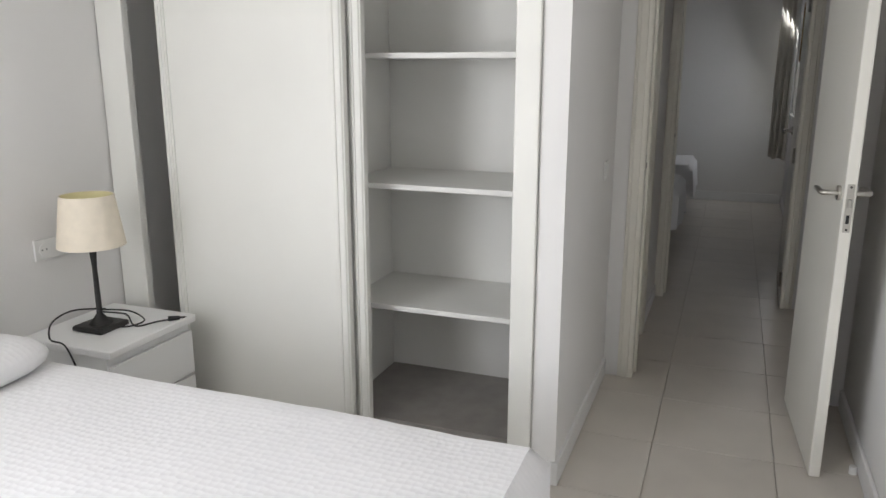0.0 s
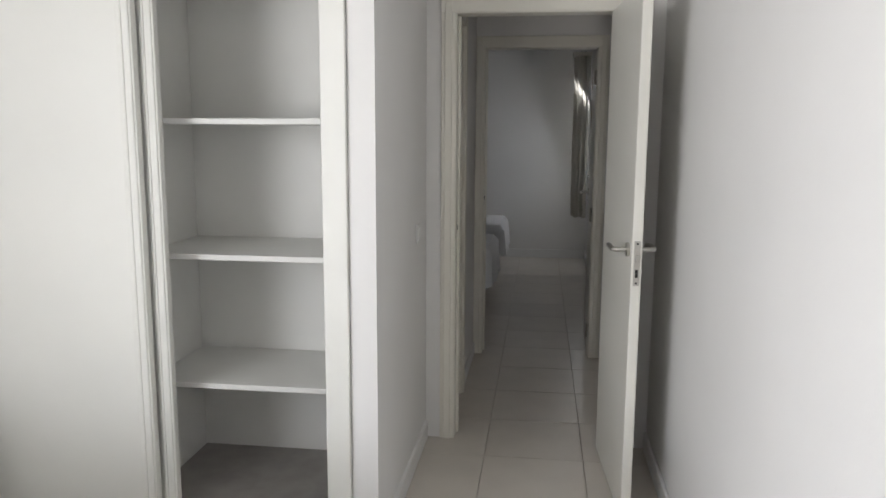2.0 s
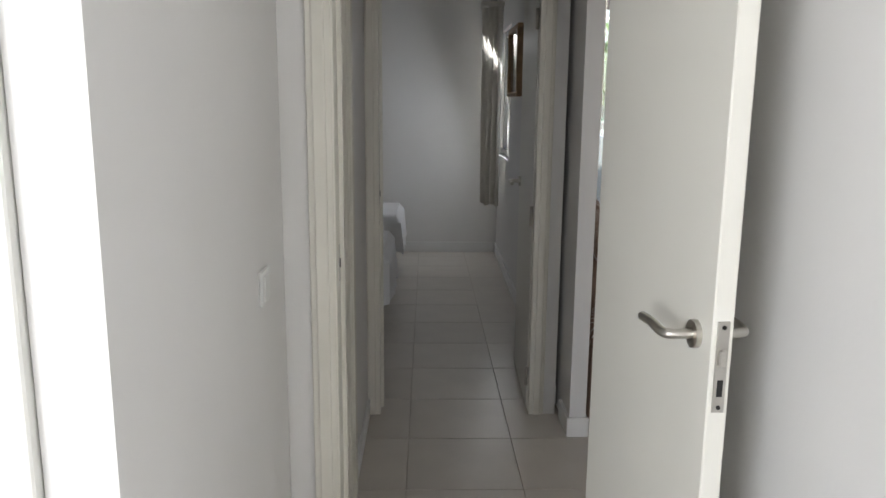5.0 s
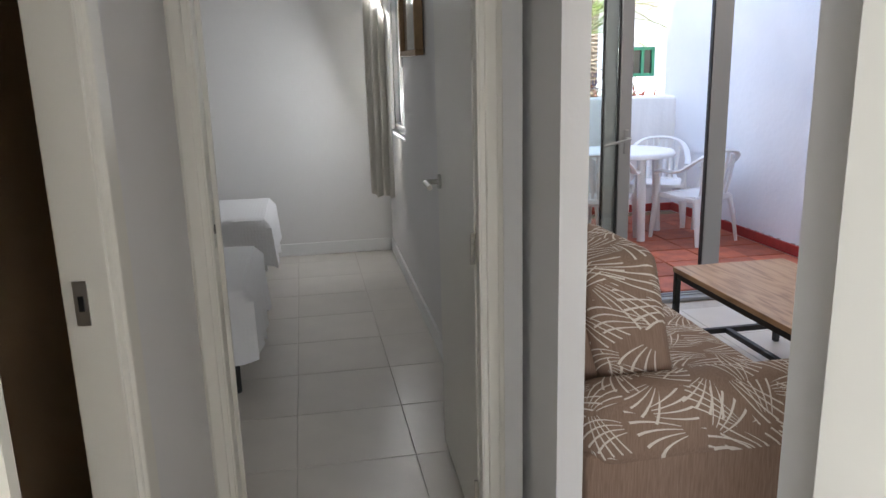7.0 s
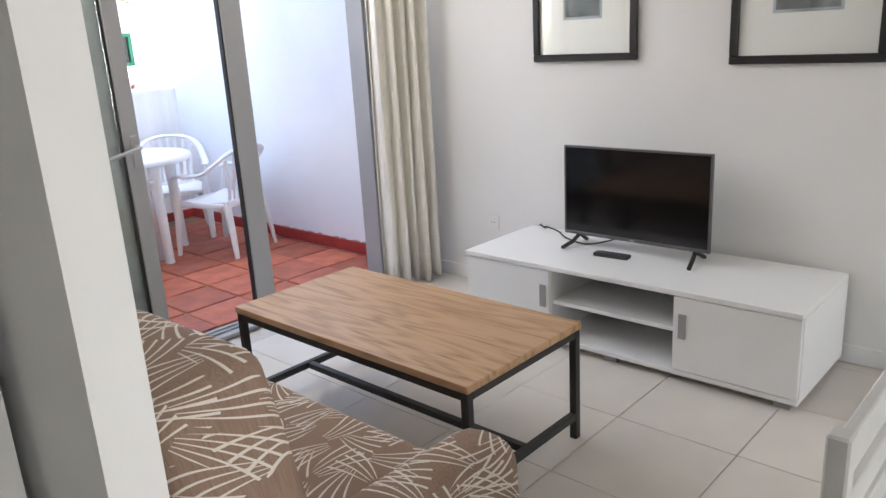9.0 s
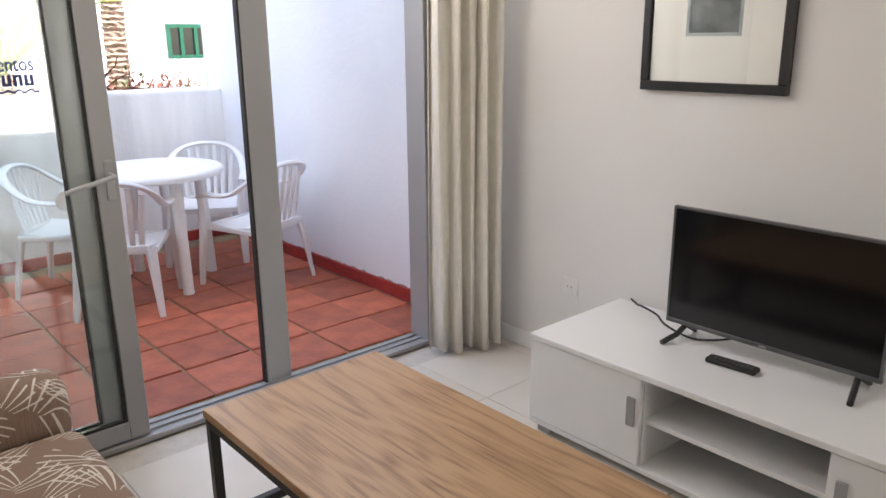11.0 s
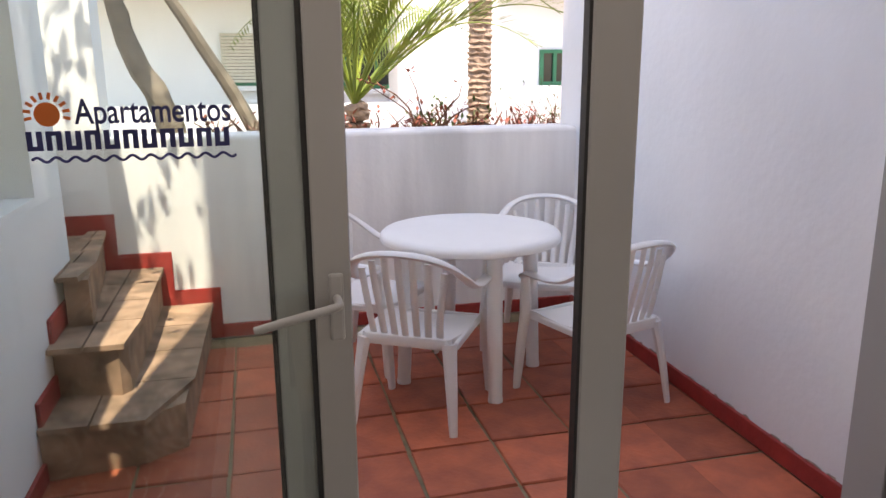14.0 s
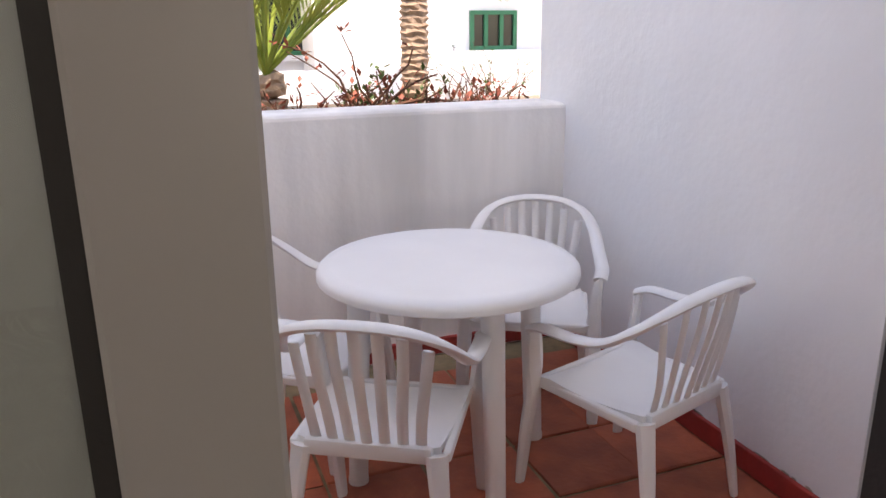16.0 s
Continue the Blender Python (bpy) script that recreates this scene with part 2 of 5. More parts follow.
def oak():
    m = bpy.data.materials.new("oak_veneer")
    m.use_nodes = True
    nt = m.node_tree
    N, L = nt.nodes, nt.links
    b = N["Principled BSDF"]
    b.inputs["Roughness"].default_value = 0.42
    tc = N.new("ShaderNodeTexCoord")
    mp = N.new("ShaderNodeMapping")
    mp.inputs["Scale"].default_value = (5.0, 0.75, 4.0)
    L.new(tc.outputs["Object"], mp.inputs["Vector"])
    n1 = N.new("ShaderNodeTexNoise")
    n1.inputs["Scale"].default_value = 1.3
    n1.inputs["Detail"].default_value = 2
    L.new(mp.outputs[0], n1.inputs["Vector"])
    mul = N.new("ShaderNodeMath")
    mul.operation = 'MULTIPLY'
    mul.inputs[1].default_value = 62
    L.new(n1.outputs["Fac"], mul.inputs[0])
    sn = N.new("ShaderNodeMath")
    sn.operation = 'SINE'
    L.new(mul.outputs[0], sn.inputs[0])
    mp2 = N.new("ShaderNodeMapping")
    mp2.inputs["Scale"].default_value = (160, 5, 20)
    L.new(tc.outputs["Object"], mp2.inputs["Vector"])
    n2 = N.new("ShaderNodeTexNoise")
    n2.inputs["Scale"].default_value = 1.0
    n2.inputs["Detail"].default_value = 3
    L.new(mp2.outputs[0], n2.inputs["Vector"])
    ad = N.new("ShaderNodeMath")
    ad.operation = 'MULTIPLY_ADD'
    ad.inputs[1].default_value = 0.14
    L.new(sn.outputs[0], ad.inputs[0])
    L.new(n2.outputs["Fac"], ad.inputs[2])
    rp = N.new("ShaderNodeValToRGB")
    e = rp.color_ramp.elements
    e[0].position, e[0].color = 0.18, (0.23, 0.12, 0.058, 1)
    e[1].position, e[1].color = 0.62, (0.47, 0.29, 0.155, 1)
    mid = e.new(0.42)
    mid.color = (0.40, 0.235, 0.12, 1)
    L.new(ad.outputs[0], rp.inputs[0])
    L.new(rp.outputs[0], b.inputs["Base Color"])
    bp = N.new("ShaderNodeBump")
    bp.inputs["Strength"].default_value = 0.2
    bp.inputs["Distance"].default_value = 0.001
    L.new(ad.outputs[0], bp.inputs["Height"])
    L.new(bp.outputs[0], b.inputs["Normal"])
    return m


def glass(name, color=(0.93, 0.98, 0.96)):
    m = bpy.data.materials.new(name)
    m.use_nodes = True
    b = m.node_tree.nodes["Principled BSDF"]
    b.inputs["Base Color"].default_value = (*color, 1)
    b.inputs["Transmission Weight"].default_value = 1.0
    b.inputs["Roughness"].default_value = 0.0
    b.inputs["IOR"].default_value = 1.45
    return m


M_BED = bedspread()
M_SOFA = sofa_fabric("sofa_print", True)
M_SOFAP = sofa_fabric("sofa_plain", False)
M_OAK = oak()
M_GLASS = glass("door_glass", (0.90, 0.965, 0.945))
M_CLEAR = glass("clear_glass", (0.99, 0.998, 0.995))
M_PGLASS = glass("picture_glass", (0.98, 0.99, 0.985))


# ---- mesh helpers ----
def box(bm, x0, y0, z0, x1, y1, z1, bevel=0.0, seg=1, m=None):
    mat = Matrix.Translation(((x0 + x1) / 2, (y0 + y1) / 2, (z0 + z1) / 2)) @ Matrix.Diagonal((abs(x1 - x0), abs(y1 - y0), abs(z1 - z0), 1))
    vs = bmesh.ops.create_cube(bm, size=1, matrix=(m @ mat) if m else mat)["verts"]
    if bevel:
        es = list({e for v in vs for e in v.link_edges})
        bmesh.ops.bevel(bm, geom=es, offset=bevel, segments=seg, profile=0.5, affect='EDGES')
    return bm


def B(*args, **kw):
    return box(bmesh.new(), *args, **kw)


def rod(bm, a, b, r0, r1=None, n=10):
    a, b = Vector(a), Vector(b)
    d = b - a
    m = Matrix.Translation((a + b) / 2) @ d.to_track_quat('Z', 'Y').to_matrix().to_4x4()
    bmesh.ops.create_cone(bm, cap_ends=True, segments=n, radius1=r0, radius2=r0 if r1 is None else r1, depth=d.length, matrix=m)
    return bm


def R(*args, **kw):
    return rod(bmesh.new(), *args, **kw)


def tube(bm, pts, rads, n=8, flat=1.0, up=(0, 0, 1)):
    """A tube along points; flat squashes it along the up direction."""
    rings = []
    pts = [Vector(p) for p in pts]
    for i, p in enumerate(pts):
        d = (pts[min(i + 1, len(pts) - 1)] - pts[max(i - 1, 0)]).normalized()
        s = d.cross(Vector(up))
        if s.length < 1e-3:
            s = d.cross(Vector((1, 0, 0)))
        s.normalize()
        u = s.cross(d).normalized()
        r = rads[i] if isinstance(rads, (list, tuple)) else rads
        rings.append([bm.verts.new(p + s * (r * math.cos(6.28318 * k / n)) + u * (r * flat * math.sin(6.28318 * k / n))) for k in range(n)])
    for a, b in zip(rings, rings[1:]):
        for k in range(n):
            bm.faces.new((a[k], a[(k + 1) % n], b[(k + 1) % n], b[k]))
    bm.faces.new(rings[0][::-1])
    bm.faces.new(rings[-1])
    return bm


def smooth_path(pts, k=6):
    """Catmull-Rom through the points."""
    P = [Vector(p) for p in pts]
    out = []
    for i in range(len(P) - 1):
        a, b, c, d = P[max(i - 1, 0)], P[i], P[i + 1], P[min(i + 2, len(P) - 1)]
        for j in range(k):
            t = j / k
            out.append(0.5 * (2 * b + (c - a) * t + (2 * a - 5 * b + 4 * c - d) * t * t + (3 * b - a - 3 * c + d) * t ** 3))
    return out + [P[-1]]


def lathe(bm, prof, n=28, m=None):
    rings = []
    for r, z in prof:
        rings.append([bm.verts.new((r * math.cos(6.28318 * k / n), r * math.sin(6.28318 * k / n), z)) for k in range(n)])
    for a, b in zip(rings, rings[1:]):
        for k in range(n):
            bm.faces.new((a[k], a[(k + 1) % n], b[(k + 1) % n], b[k]))
    if m:
        bmesh.ops.transform(bm, matrix=m, verts=bm.verts)
    return bm


def prism(bm, pts, z0, z1):
    lo = [bm.verts.new((x, y, z0)) for x, y in pts]
    hi = [bm.verts.new((x, y, z1)) for x, y in pts]
    bm.faces.new(lo[::-1])
    bm.faces.new(hi)
    for i in range(len(pts)):
        j = (i + 1) % len(pts)
        bm.faces.new((lo[i], lo[j], hi[j], hi[i]))
    return bm


def mesh(name, bm, mat, smooth=False):
    bmesh.ops.recalc_face_normals(bm, faces=bm.faces)
    me = bpy.data.meshes.new(name)
    if smooth:
        for f in bm.faces:
            f.smooth = True
    bm.to_mesh(me)
    bm.free()
    me.materials.append(mat)
    if smooth:
        me.set_sharp_from_angle(angle=radians(40))
    return me


def part(name, bm, mat, parent, label="", smooth=False):
    ob = new(name, mesh(name, bm, mat, smooth))
    ob.parent = parent
    return tagged(ob, label) if label else ob


SHIFT = Vector((0, 0, 0))
WING = Vector((-0.02, 0.249, 0))


def thing(name, label, category, at=(0, 0, 0), rz=0, group=""):
    ob = new(name)
    ob.empty_display_size = 0.1
    ob.matrix_world = Matrix.Translation(SHIFT) @ pose(*at, 0, 0, rz)
    return tagged(ob, label, category, group)


def solid(name, bm, mat, label, category, kind="structure", smooth=False):
    ob = new(name, mesh(name, bm, mat, smooth))
    ob.location = SHIFT
    return tagged(ob, label, category, "", kind)


def wall(name, boxes, mat=M_WALL, label="smooth white painted plaster wall", category="wall"):
    bm = bmesh.new()
    for b in boxes:
        box(bm, *b)
    return solid(name, bm, mat, label, category)


# ---- structure: rooms ----
CH = 2.5
bm = B(-2.6, -3.2, -0.2, 3.6, 6.46, -0.008)
box(bm, -2.6, 6.46, -0.2, 0.70, 8.4, -0.008)
solid("floor", bm, M_GROUT, "beige tiled floor with thin joints", "floor")
solid("ceiling", B(-2.7, -3.3, CH, 3.6, 6.52, CH + 0.2), M_CEIL, "plain white painted ceiling", "ceiling")
solid("ceiling_bedroom", B(-2.7, 6.52, CH, 0.75, 8.42, CH + 0.2), M_CEIL, "plain white painted ceiling", "ceiling")
# first bedroom
SHIFT = WING
wall("wall_west", [(-2.57, -3.1, 0, -2.42, -2.65, CH), (-2.57, -0.85, 0, -2.42, 2.6, CH), (-2.57, -2.65, 0, -2.42, -0.85, 0.55), (-2.57, -2.65, 2.35, -2.42, -0.85, CH)])
wall("wall_south", [(-2.42, -3.15, 0, 0.53, -3.0, CH)])
wall("wall_bedroom_east", [(0.53, -3.0, 0, 0.64, 2.56, CH)])
wall("wall_wardrobe_end", [(-0.61, 1.48, 0, -0.52, 2.56, CH)])
wall("wall_wardrobe_back", [(-2.42, 2.23, 0, -0.61, 2.33, CH)])
wall("wall_bedroom_door", [(-0.61, 2.564, 0, -0.45, 2.65, CH), (-0.45, 2.564, 2.045, 0.465, 2.65, CH), (0.465, 2.564, 0, 0.64, 2.65, CH)])
# hall
wall("wall_hall_west", [(-0.55, 2.65, 0, -0.42, 2.672, CH), (-0.48, 2.672, 2.06, -0.42, 3.22, CH), (-0.48, 3.22, 0, -0.42, 4.0, CH)])
# side room walls, their dim look carried by the brown colour
wall("wall_side_room", [(-0.80, 2.45, 0, -0.70, 4.0, CH), (-0.70, 2.45, 0, -0.56, 2.55, CH), (-0.70, 3.9, 0, -0.49, 4.0, CH)], M_BROWNWALL, "beige wall of the unlit side room, its dimness painted as brown", "wall")
wall("wall_bedroom_two_door", [(-0.70, 4.0, 0, -0.43, 4.10, CH), (-0.43, 4.0, 2.07, 0.405, 4.10, CH), (0.405, 4.0, 0, 0.47, 4.10, CH)])
# second bedroom
wall("wall_bedroom_two_closet", [(-0.62, 4.10, 0, -0.515, 5.27, CH), (-2.4, 5.15, 0, -0.62, 5.27, CH)])
SHIFT = WING
wall("wall_bedroom_two_west", [(-2.5, 5.15, 0, -2.4, 8.05, CH)])
wall("wall_bedroom_two_north", [(-2.5, 8.021, 0, 0.769, 8.15, CH)])
SHIFT = Vector((0, 0, 0))
WY0, WY1, WZ0, WZ1 = 7.15, 8.0, 1.0, 2.1


def face(y):
    """The slightly skewed face of the wall between hall, second bedroom and living room."""
    return 0.472 + (y - 4.0) * 0.0133


bm = bmesh.new()
for y0, y1, xo, z0, z1 in ((4.003, 6.385, 0.073, 0, CH), (6.385, WY0, 0.0, 0, CH), (WY1, 8.269, 0.0, 0, CH), (WY0, WY1, 0.0, 0, WZ0), (WY0, WY1, 0.0, WZ1, CH)):
    pts = [(face(y0), y0), (face(y0) + xo if xo else 0.75, y0), (face(y1) + xo if xo else 0.75, y1), (face(y1), y1)]
    prism(bm, pts, z0, z1)
solid("wall_between", bm, M_WALL, "smooth white painted plaster wall", "wall")
# living room
wall("wall_tv", [(3.437, -0.6, 0, 3.56, 6.384, CH)])
# the gap in the south wall is made up, for the fill lamp
wall("wall_living_south", [(0.64, -0.7, 0, 2.34, -0.6, CH), (3.34, -0.7, 0, 3.56, -0.6, CH), (2.34, -0.7, 0, 3.34, -0.6, 0.4), (2.34, -0.7, 2.3, 3.34, -0.6, CH)])
wall("wall_hall_east", [(0.475, 2.9, 0, 0.62, 3.10, CH)])
wall("wall_terrace_door", [(0.58, 6.386, 2.24, 3.14, 6.54, CH), (0.58, 6.388, 0, 0.62, 6.54, 2.24), (3.14, 6.386, 0, 3.56, 6.54, CH)])
# upper storey above the living room, seen only by the shade that it throws
solid("upper_storey", B(0.76, 2.0, CH + 0.21, 3.7, 6.53, 8.3), M_STUCCO, "white stucco upper storey of the house", "building")
solid("neighbour_wall", B(3.57, -0.6, 0, 9.0, 6.53, CH + 0.2), M_STUCCO, "white stucco house wall", "building")

# baseboards
SHIFT = WING
bm = bmesh.new()
for b in [(-0.53, 1.47, 0, -0.508, 2.545, 0.09), (-0.61, 1.468, 0, -0.508, 1.482, 0.09), (0.516, -3, 0, 0.53, 2.545, 0.09),
          (-0.42, 3.37, 0, -0.408, 3.98, 0.08), (-2.4, 8.006, 0, 0.53, 8.021, 0.10),
          (-0.515, 4.12, 0, -0.502, 5.27, 0.09), (-0.515, 5.27, 0, -0.502, 5.283, 0.09)]:
    box(bm, *b, bevel=0.003)
solid("baseboard", bm, M_WHITE, "low white painted skirting board along bedroom walls", "baseboard")
SHIFT = Vector((0, 0, 0))
bm = bmesh.new()
for b in [(0.459, 3.99, 0, 0.558, 4.003, 0.09), (0.462, 2.93, 0, 0.475, 3.11, 0.09), (3.424, -0.6, 0, 3.437, 6.38, 0.08)]:
    box(bm, *b, bevel=0.003)
for y0, y1, d, h in ((4.003, 4.21, -0.013, 0.09), (4.36, 8.25, -0.013, 0.10), (4.003, 6.385, 0.086, 0.08)):
    o = 0 if d < 0 else 0.0735
    prism(bm, [(face(y0) + o, y0), (face(y0) + d, y0), (face(y1) + d, y1), (face(y1) + o, y1)], 0, h)
solid("baseboard", bm, M_WHITE, "low white painted skirting board along living room walls", "baseboard")


# ---- doors ----
def casing(name, x0, x1, y0, y1, h, label):
    """Lining and stepped architraves round a doorway in a wall that runs along x."""
    t = thing(name, label, "door frame")
    t["kind"] = "structure"
    w = 0.07
    for k, xa in enumerate((x0, x1)):
        s = -1 if k == 0 else 1
        part("jamb", B(min(xa, xa + s * 0.03), y0 - 0.01, 0, max(xa, xa + s * 0.03), y1 + 0.01, h, bevel=0.002), M_TRIM, t)
        for yy, d in ((y0, -1), (y1, 1)):
            bm = B(min(xa + s * 0.004, xa + s * w), min(yy, yy + d * 0.012), 0, max(xa + s * 0.004, xa + s * w), max(yy, yy + d * 0.012), h + w, bevel=0.003)
            box(bm, min(xa + s * 0.02, xa + s * 0.055), min(yy, yy + d * 0.018), 0, max(xa + s * 0.02, xa + s * 0.055), max(yy, yy + d * 0.018), h + 0.055, bevel=0.005, seg=2)
            part("architrave", bm, M_TRIM, t)
    part("head", B(x0, y0 - 0.01, h, x1, y1 + 0.01, h + 0.03, bevel=0.002), M_TRIM, t)
    for yy, d in ((y0, -1), (y1, 1)):
        part("head_architrave", B(x0 - 0.07, min(yy, yy + d * 0.014), h + 0.004, x1 + 0.07, max(yy, yy + d * 0.014), h + 0.075, bevel=0.003), M_TRIM, t)
    part("door_stop", B(x0, (y0 + y1) / 2 + 0.03, 0, x0 + 0.012, (y0 + y1) / 2 + 0.05, h), M_TRIM, t)
    return t


def lever(parent, y, z, side):
    """A lever handle with a round rose on the face at local x = 0 (side -1) or x = 0.038 (side 1)."""
    x = 0.0 if side < 0 else 0.038
    h = part("door_handle", rod(bmesh.new(), (x, y, z), (x + side * 0.010, y, z), 0.026, n=20), M_STEEL, parent, "satin nickel lever handle", True)
    bm = bmesh.new()
    tube(bm, smooth_path([(x, y, z), (x + side * 0.045, y, z), (x + side * 0.058, y + 0.02, z), (x + side * 0.058, y + 0.07, z + 0.003), (x + side * 0.055, y + 0.125, z - 0.002)], 4), 0.0095, 10)
    part("lever", bm, M_STEEL, h, "", True)


def door_leaf(name, hinge, deg, length, height, label, kx=0.044):
    """Leaf with local y from the free edge (0) to the hinges (length)."""
    t = thing(name, label, "door", hinge, deg)
    t["kind"] = "structure"
    part("leaf", B(0, -length, 0.008, 0.038, 0, height, bevel=0.0025), M_DOOR, t)
    e = -length
    part("lock_plate", B(0.008, e - 0.003, 0.925, 0.030, e + 0.001, 1.09, bevel=0.001), M_STEEL, t, "satin nickel lock plate")
    part("latch", B(0.012, e - 0.011, 1.01, 0.026, e - 0.002, 1.04, bevel=0.003), M_STEEL, t)
    part("bolt_slot", B(0.014, e - 0.0045, 0.955, 0.024, e - 0.0028, 0.985), M_BLACK, t)
    for z in (0.935, 1.08):
        part("screw", R((0.019, e - 0.005, z), (0.019, e - 0.001, z), 0.004, n=8), M_BLACK, t)
    for s in (-1, 1):
        lever(t, e + 0.062, 1.05, s)
    for z in (0.18, 0.95, 1.82):
        hg = part("hinge", R((kx, 0.006, z - 0.045), (kx, 0.006, z + 0.045), 0.007, n=10), M_STEEL, t, "nickel hinge")
        part("hinge_plate", B(0.006, -0.001, z - 0.045, 0.034, 0.003, z + 0.045, bevel=0.001), M_STEEL, hg)
    return t


SHIFT = WING
casing("door_frame_1", -0.382, 0.40, 2.564, 2.65, 2.0, "cream lacquered frame of the bedroom doorway")
casing("door_frame_2", -0.361, 0.343, 4.0, 4.10, 2.0, "cream lacquered frame of the second bedroom doorway")
door_leaf("door_1", (0.296, 2.535, 0), 3.9, 0.68, 1.995, "cream lacquered bedroom door standing wide open")
d2 = door_leaf("door_2", (0.376, 4.03, 0), 178.2, 0.685, 1.99, "cream lacquered door open against the wall")
# the strike plates
for nm, bx in (("strike_plate", (-0.3835, 2.60, 0.98, -0.3805, 2.625, 1.08)), ("strike_plate", (-0.468, 3.1865, 1.08, -0.448, 3.1895, 1.15)), ("strike_plate", (-0.3625, 4.02, 1.0, -0.3595, 4.045, 1.1))):
    sp = thing(nm, "brushed nickel strike plate on a door jamb", "strike plate")
    part("plate", B(*bx), M_STEEL, sp)
    cx, cy = (bx[0] + bx[3]) / 2, (bx[1] + bx[4]) / 2
    cz = (bx[2] + bx[5]) / 2
    part("slot", B(cx - 0.004, cy - 0.004, cz - 0.012, cx + 0.004, cy + 0.004, cz + 0.012), M_BLACK, sp)
# frame of the side room's doorway in the west wall of the hall
t = thing("door_frame_3", "cream lacquered frame of the side doorway", "door frame")
t["kind"] = "structure"
for y0, y1 in ((2.672, 2.70), (3.19, 3.22)):
    part("jamb", B(-0.485, y0, 0, -0.415, y1, 2.03, bevel=0.002), M_TRIM, t)
for y0, y1 in ((2.676, 2.70), (3.196, 3.30)):
    bm = B(-0.42, y0, 0, -0.406, y1, 2.10, bevel=0.003)
    box(bm, -0.42, y0 + 0.005, 0, -0.40, y0 + (y1 - y0) * 0.65, 2.08, bevel=0.005, seg=2)
    part("architrave", bm, M_TRIM, t)
part("head", B(-0.485, 2.70, 2.03, -0.415, 3.22, 2.06), M_TRIM, t)
part("head_architrave", B(-0.42, 2.676, 2.034, -0.406, 3.30, 2.105), M_TRIM, t)


# ---- first bedroom ----
def wardrobe():
    t = thing("fitted_wardrobe", "white fitted wardrobe, one sliding door pushed aside, empty shelves showing", "wardrobe", (0, 0, 0))
    # frame
    part("frame_side", B(-0.695, 1.462, 0, -0.612, 1.50, 2.48, bevel=0.003), M_WARD, t)
    part("frame_side", B(-2.415, 1.462, 0, -2.285, 1.50, 2.48, bevel=0.003), M_WARD, t)
    part("frame_head", B(-2.285, 1.462, 2.34, -0.70, 1.50, 2.48, bevel=0.003), M_WARD, t)
    part("bottom_track", B(-2.285, 1.47, 0.0, -0.70, 1.63, 0.035, bevel=0.002), M_SHELF, t)
    # carcass
    part("side_panel", B(-0.65, 1.505, 0, -0.632, 2.22, 2.34), M_SHELF, t)
    part("side_panel", B(-2.41, 1.505, 0, -2.392, 2.22, 2.34), M_SHELF, t)
    part("partition", B(-1.50, 1.66, 0.06, -1.482, 2.20, 2.34), M_SHELF, t)
    part("back_panel", B(-2.392, 2.205, 0, -0.65, 2.222, 2.34), M_SHELF, t)
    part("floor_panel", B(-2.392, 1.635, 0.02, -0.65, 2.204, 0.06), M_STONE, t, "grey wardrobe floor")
    for z in (0.50, 1.0, 1.50, 2.02):
        part("shelf", B(-1.481, 1.72, z, -0.651, 2.203, z + 0.022, bevel=0.002), M_SHELF, t)
    # sliding doors: both parked at the left
    for x0, x1, y in ((-2.16, -1.345, 1.505), (-2.13, -1.294, 1.555)):
        d = part("sliding_door", B(x0 + 0.03, y + 0.008, 0.04, x1 - 0.03, y + 0.028, 2.335), M_WARD, t)
        for xa, xb in ((x0, x0 + 0.04), (x1 - 0.055, x1)):
            bm = B(xa, y, 0.04, xb, y + 0.034, 2.335, bevel=0.004, seg=2)
            part("door_stile", bm, M_WARD, d)
            bm = bmesh.new()
            box(bm, xa + 0.010, y - 0.006, 0.04, xa + 0.022, y + 0.01, 2.335, bevel=0.004, seg=2)
            part("stile_bead", bm, M_WARD, d)
            bm = bmesh.new()
            box(bm, xb - 0.018, y - 0.006, 0.04, xb - 0.006, y + 0.01, 2.335, bevel=0.004, seg=2)
            part("stile_bead", bm, M_WARD, d)
    return t


wardrobe()


def nightstand():
    t = thing("nightstand", "white two-drawer nightstand standing beside the bed", "nightstand")
    x0, x1, y0, y1, h = -2.41, -2.0, 0.95, 1.385, 0.5
    part("top", B(x0, y0 - 0.01, h - 0.03, x1 + 0.012, y1 + 0.01, h, bevel=0.003), M_WHITE, t)
    part("body", B(x0, y0, 0.04, x1 - 0.02, y1, h - 0.031, bevel=0.002), M_WHITE, t)
    for za, zb in ((0.06, 0.245), (0.255, 0.435)):
        d = part("drawer_front", B(x1 - 0.02, y0 + 0.004, za, x1 + 0.0, y1 - 0.004, zb, bevel=0.003), M_WHITE, t)
        part("finger_rail", B(x1 - 0.006, y0 + 0.02, zb - 0.004, x1 + 0.004, y1 - 0.02, zb + 0.004, bevel=0.001), M_WHITE, d)
    part("plinth", B(x0, y0 + 0.02, 0, x1 - 0.04, y1 - 0.02, 0.04), M_WHITE, t)


nightstand()


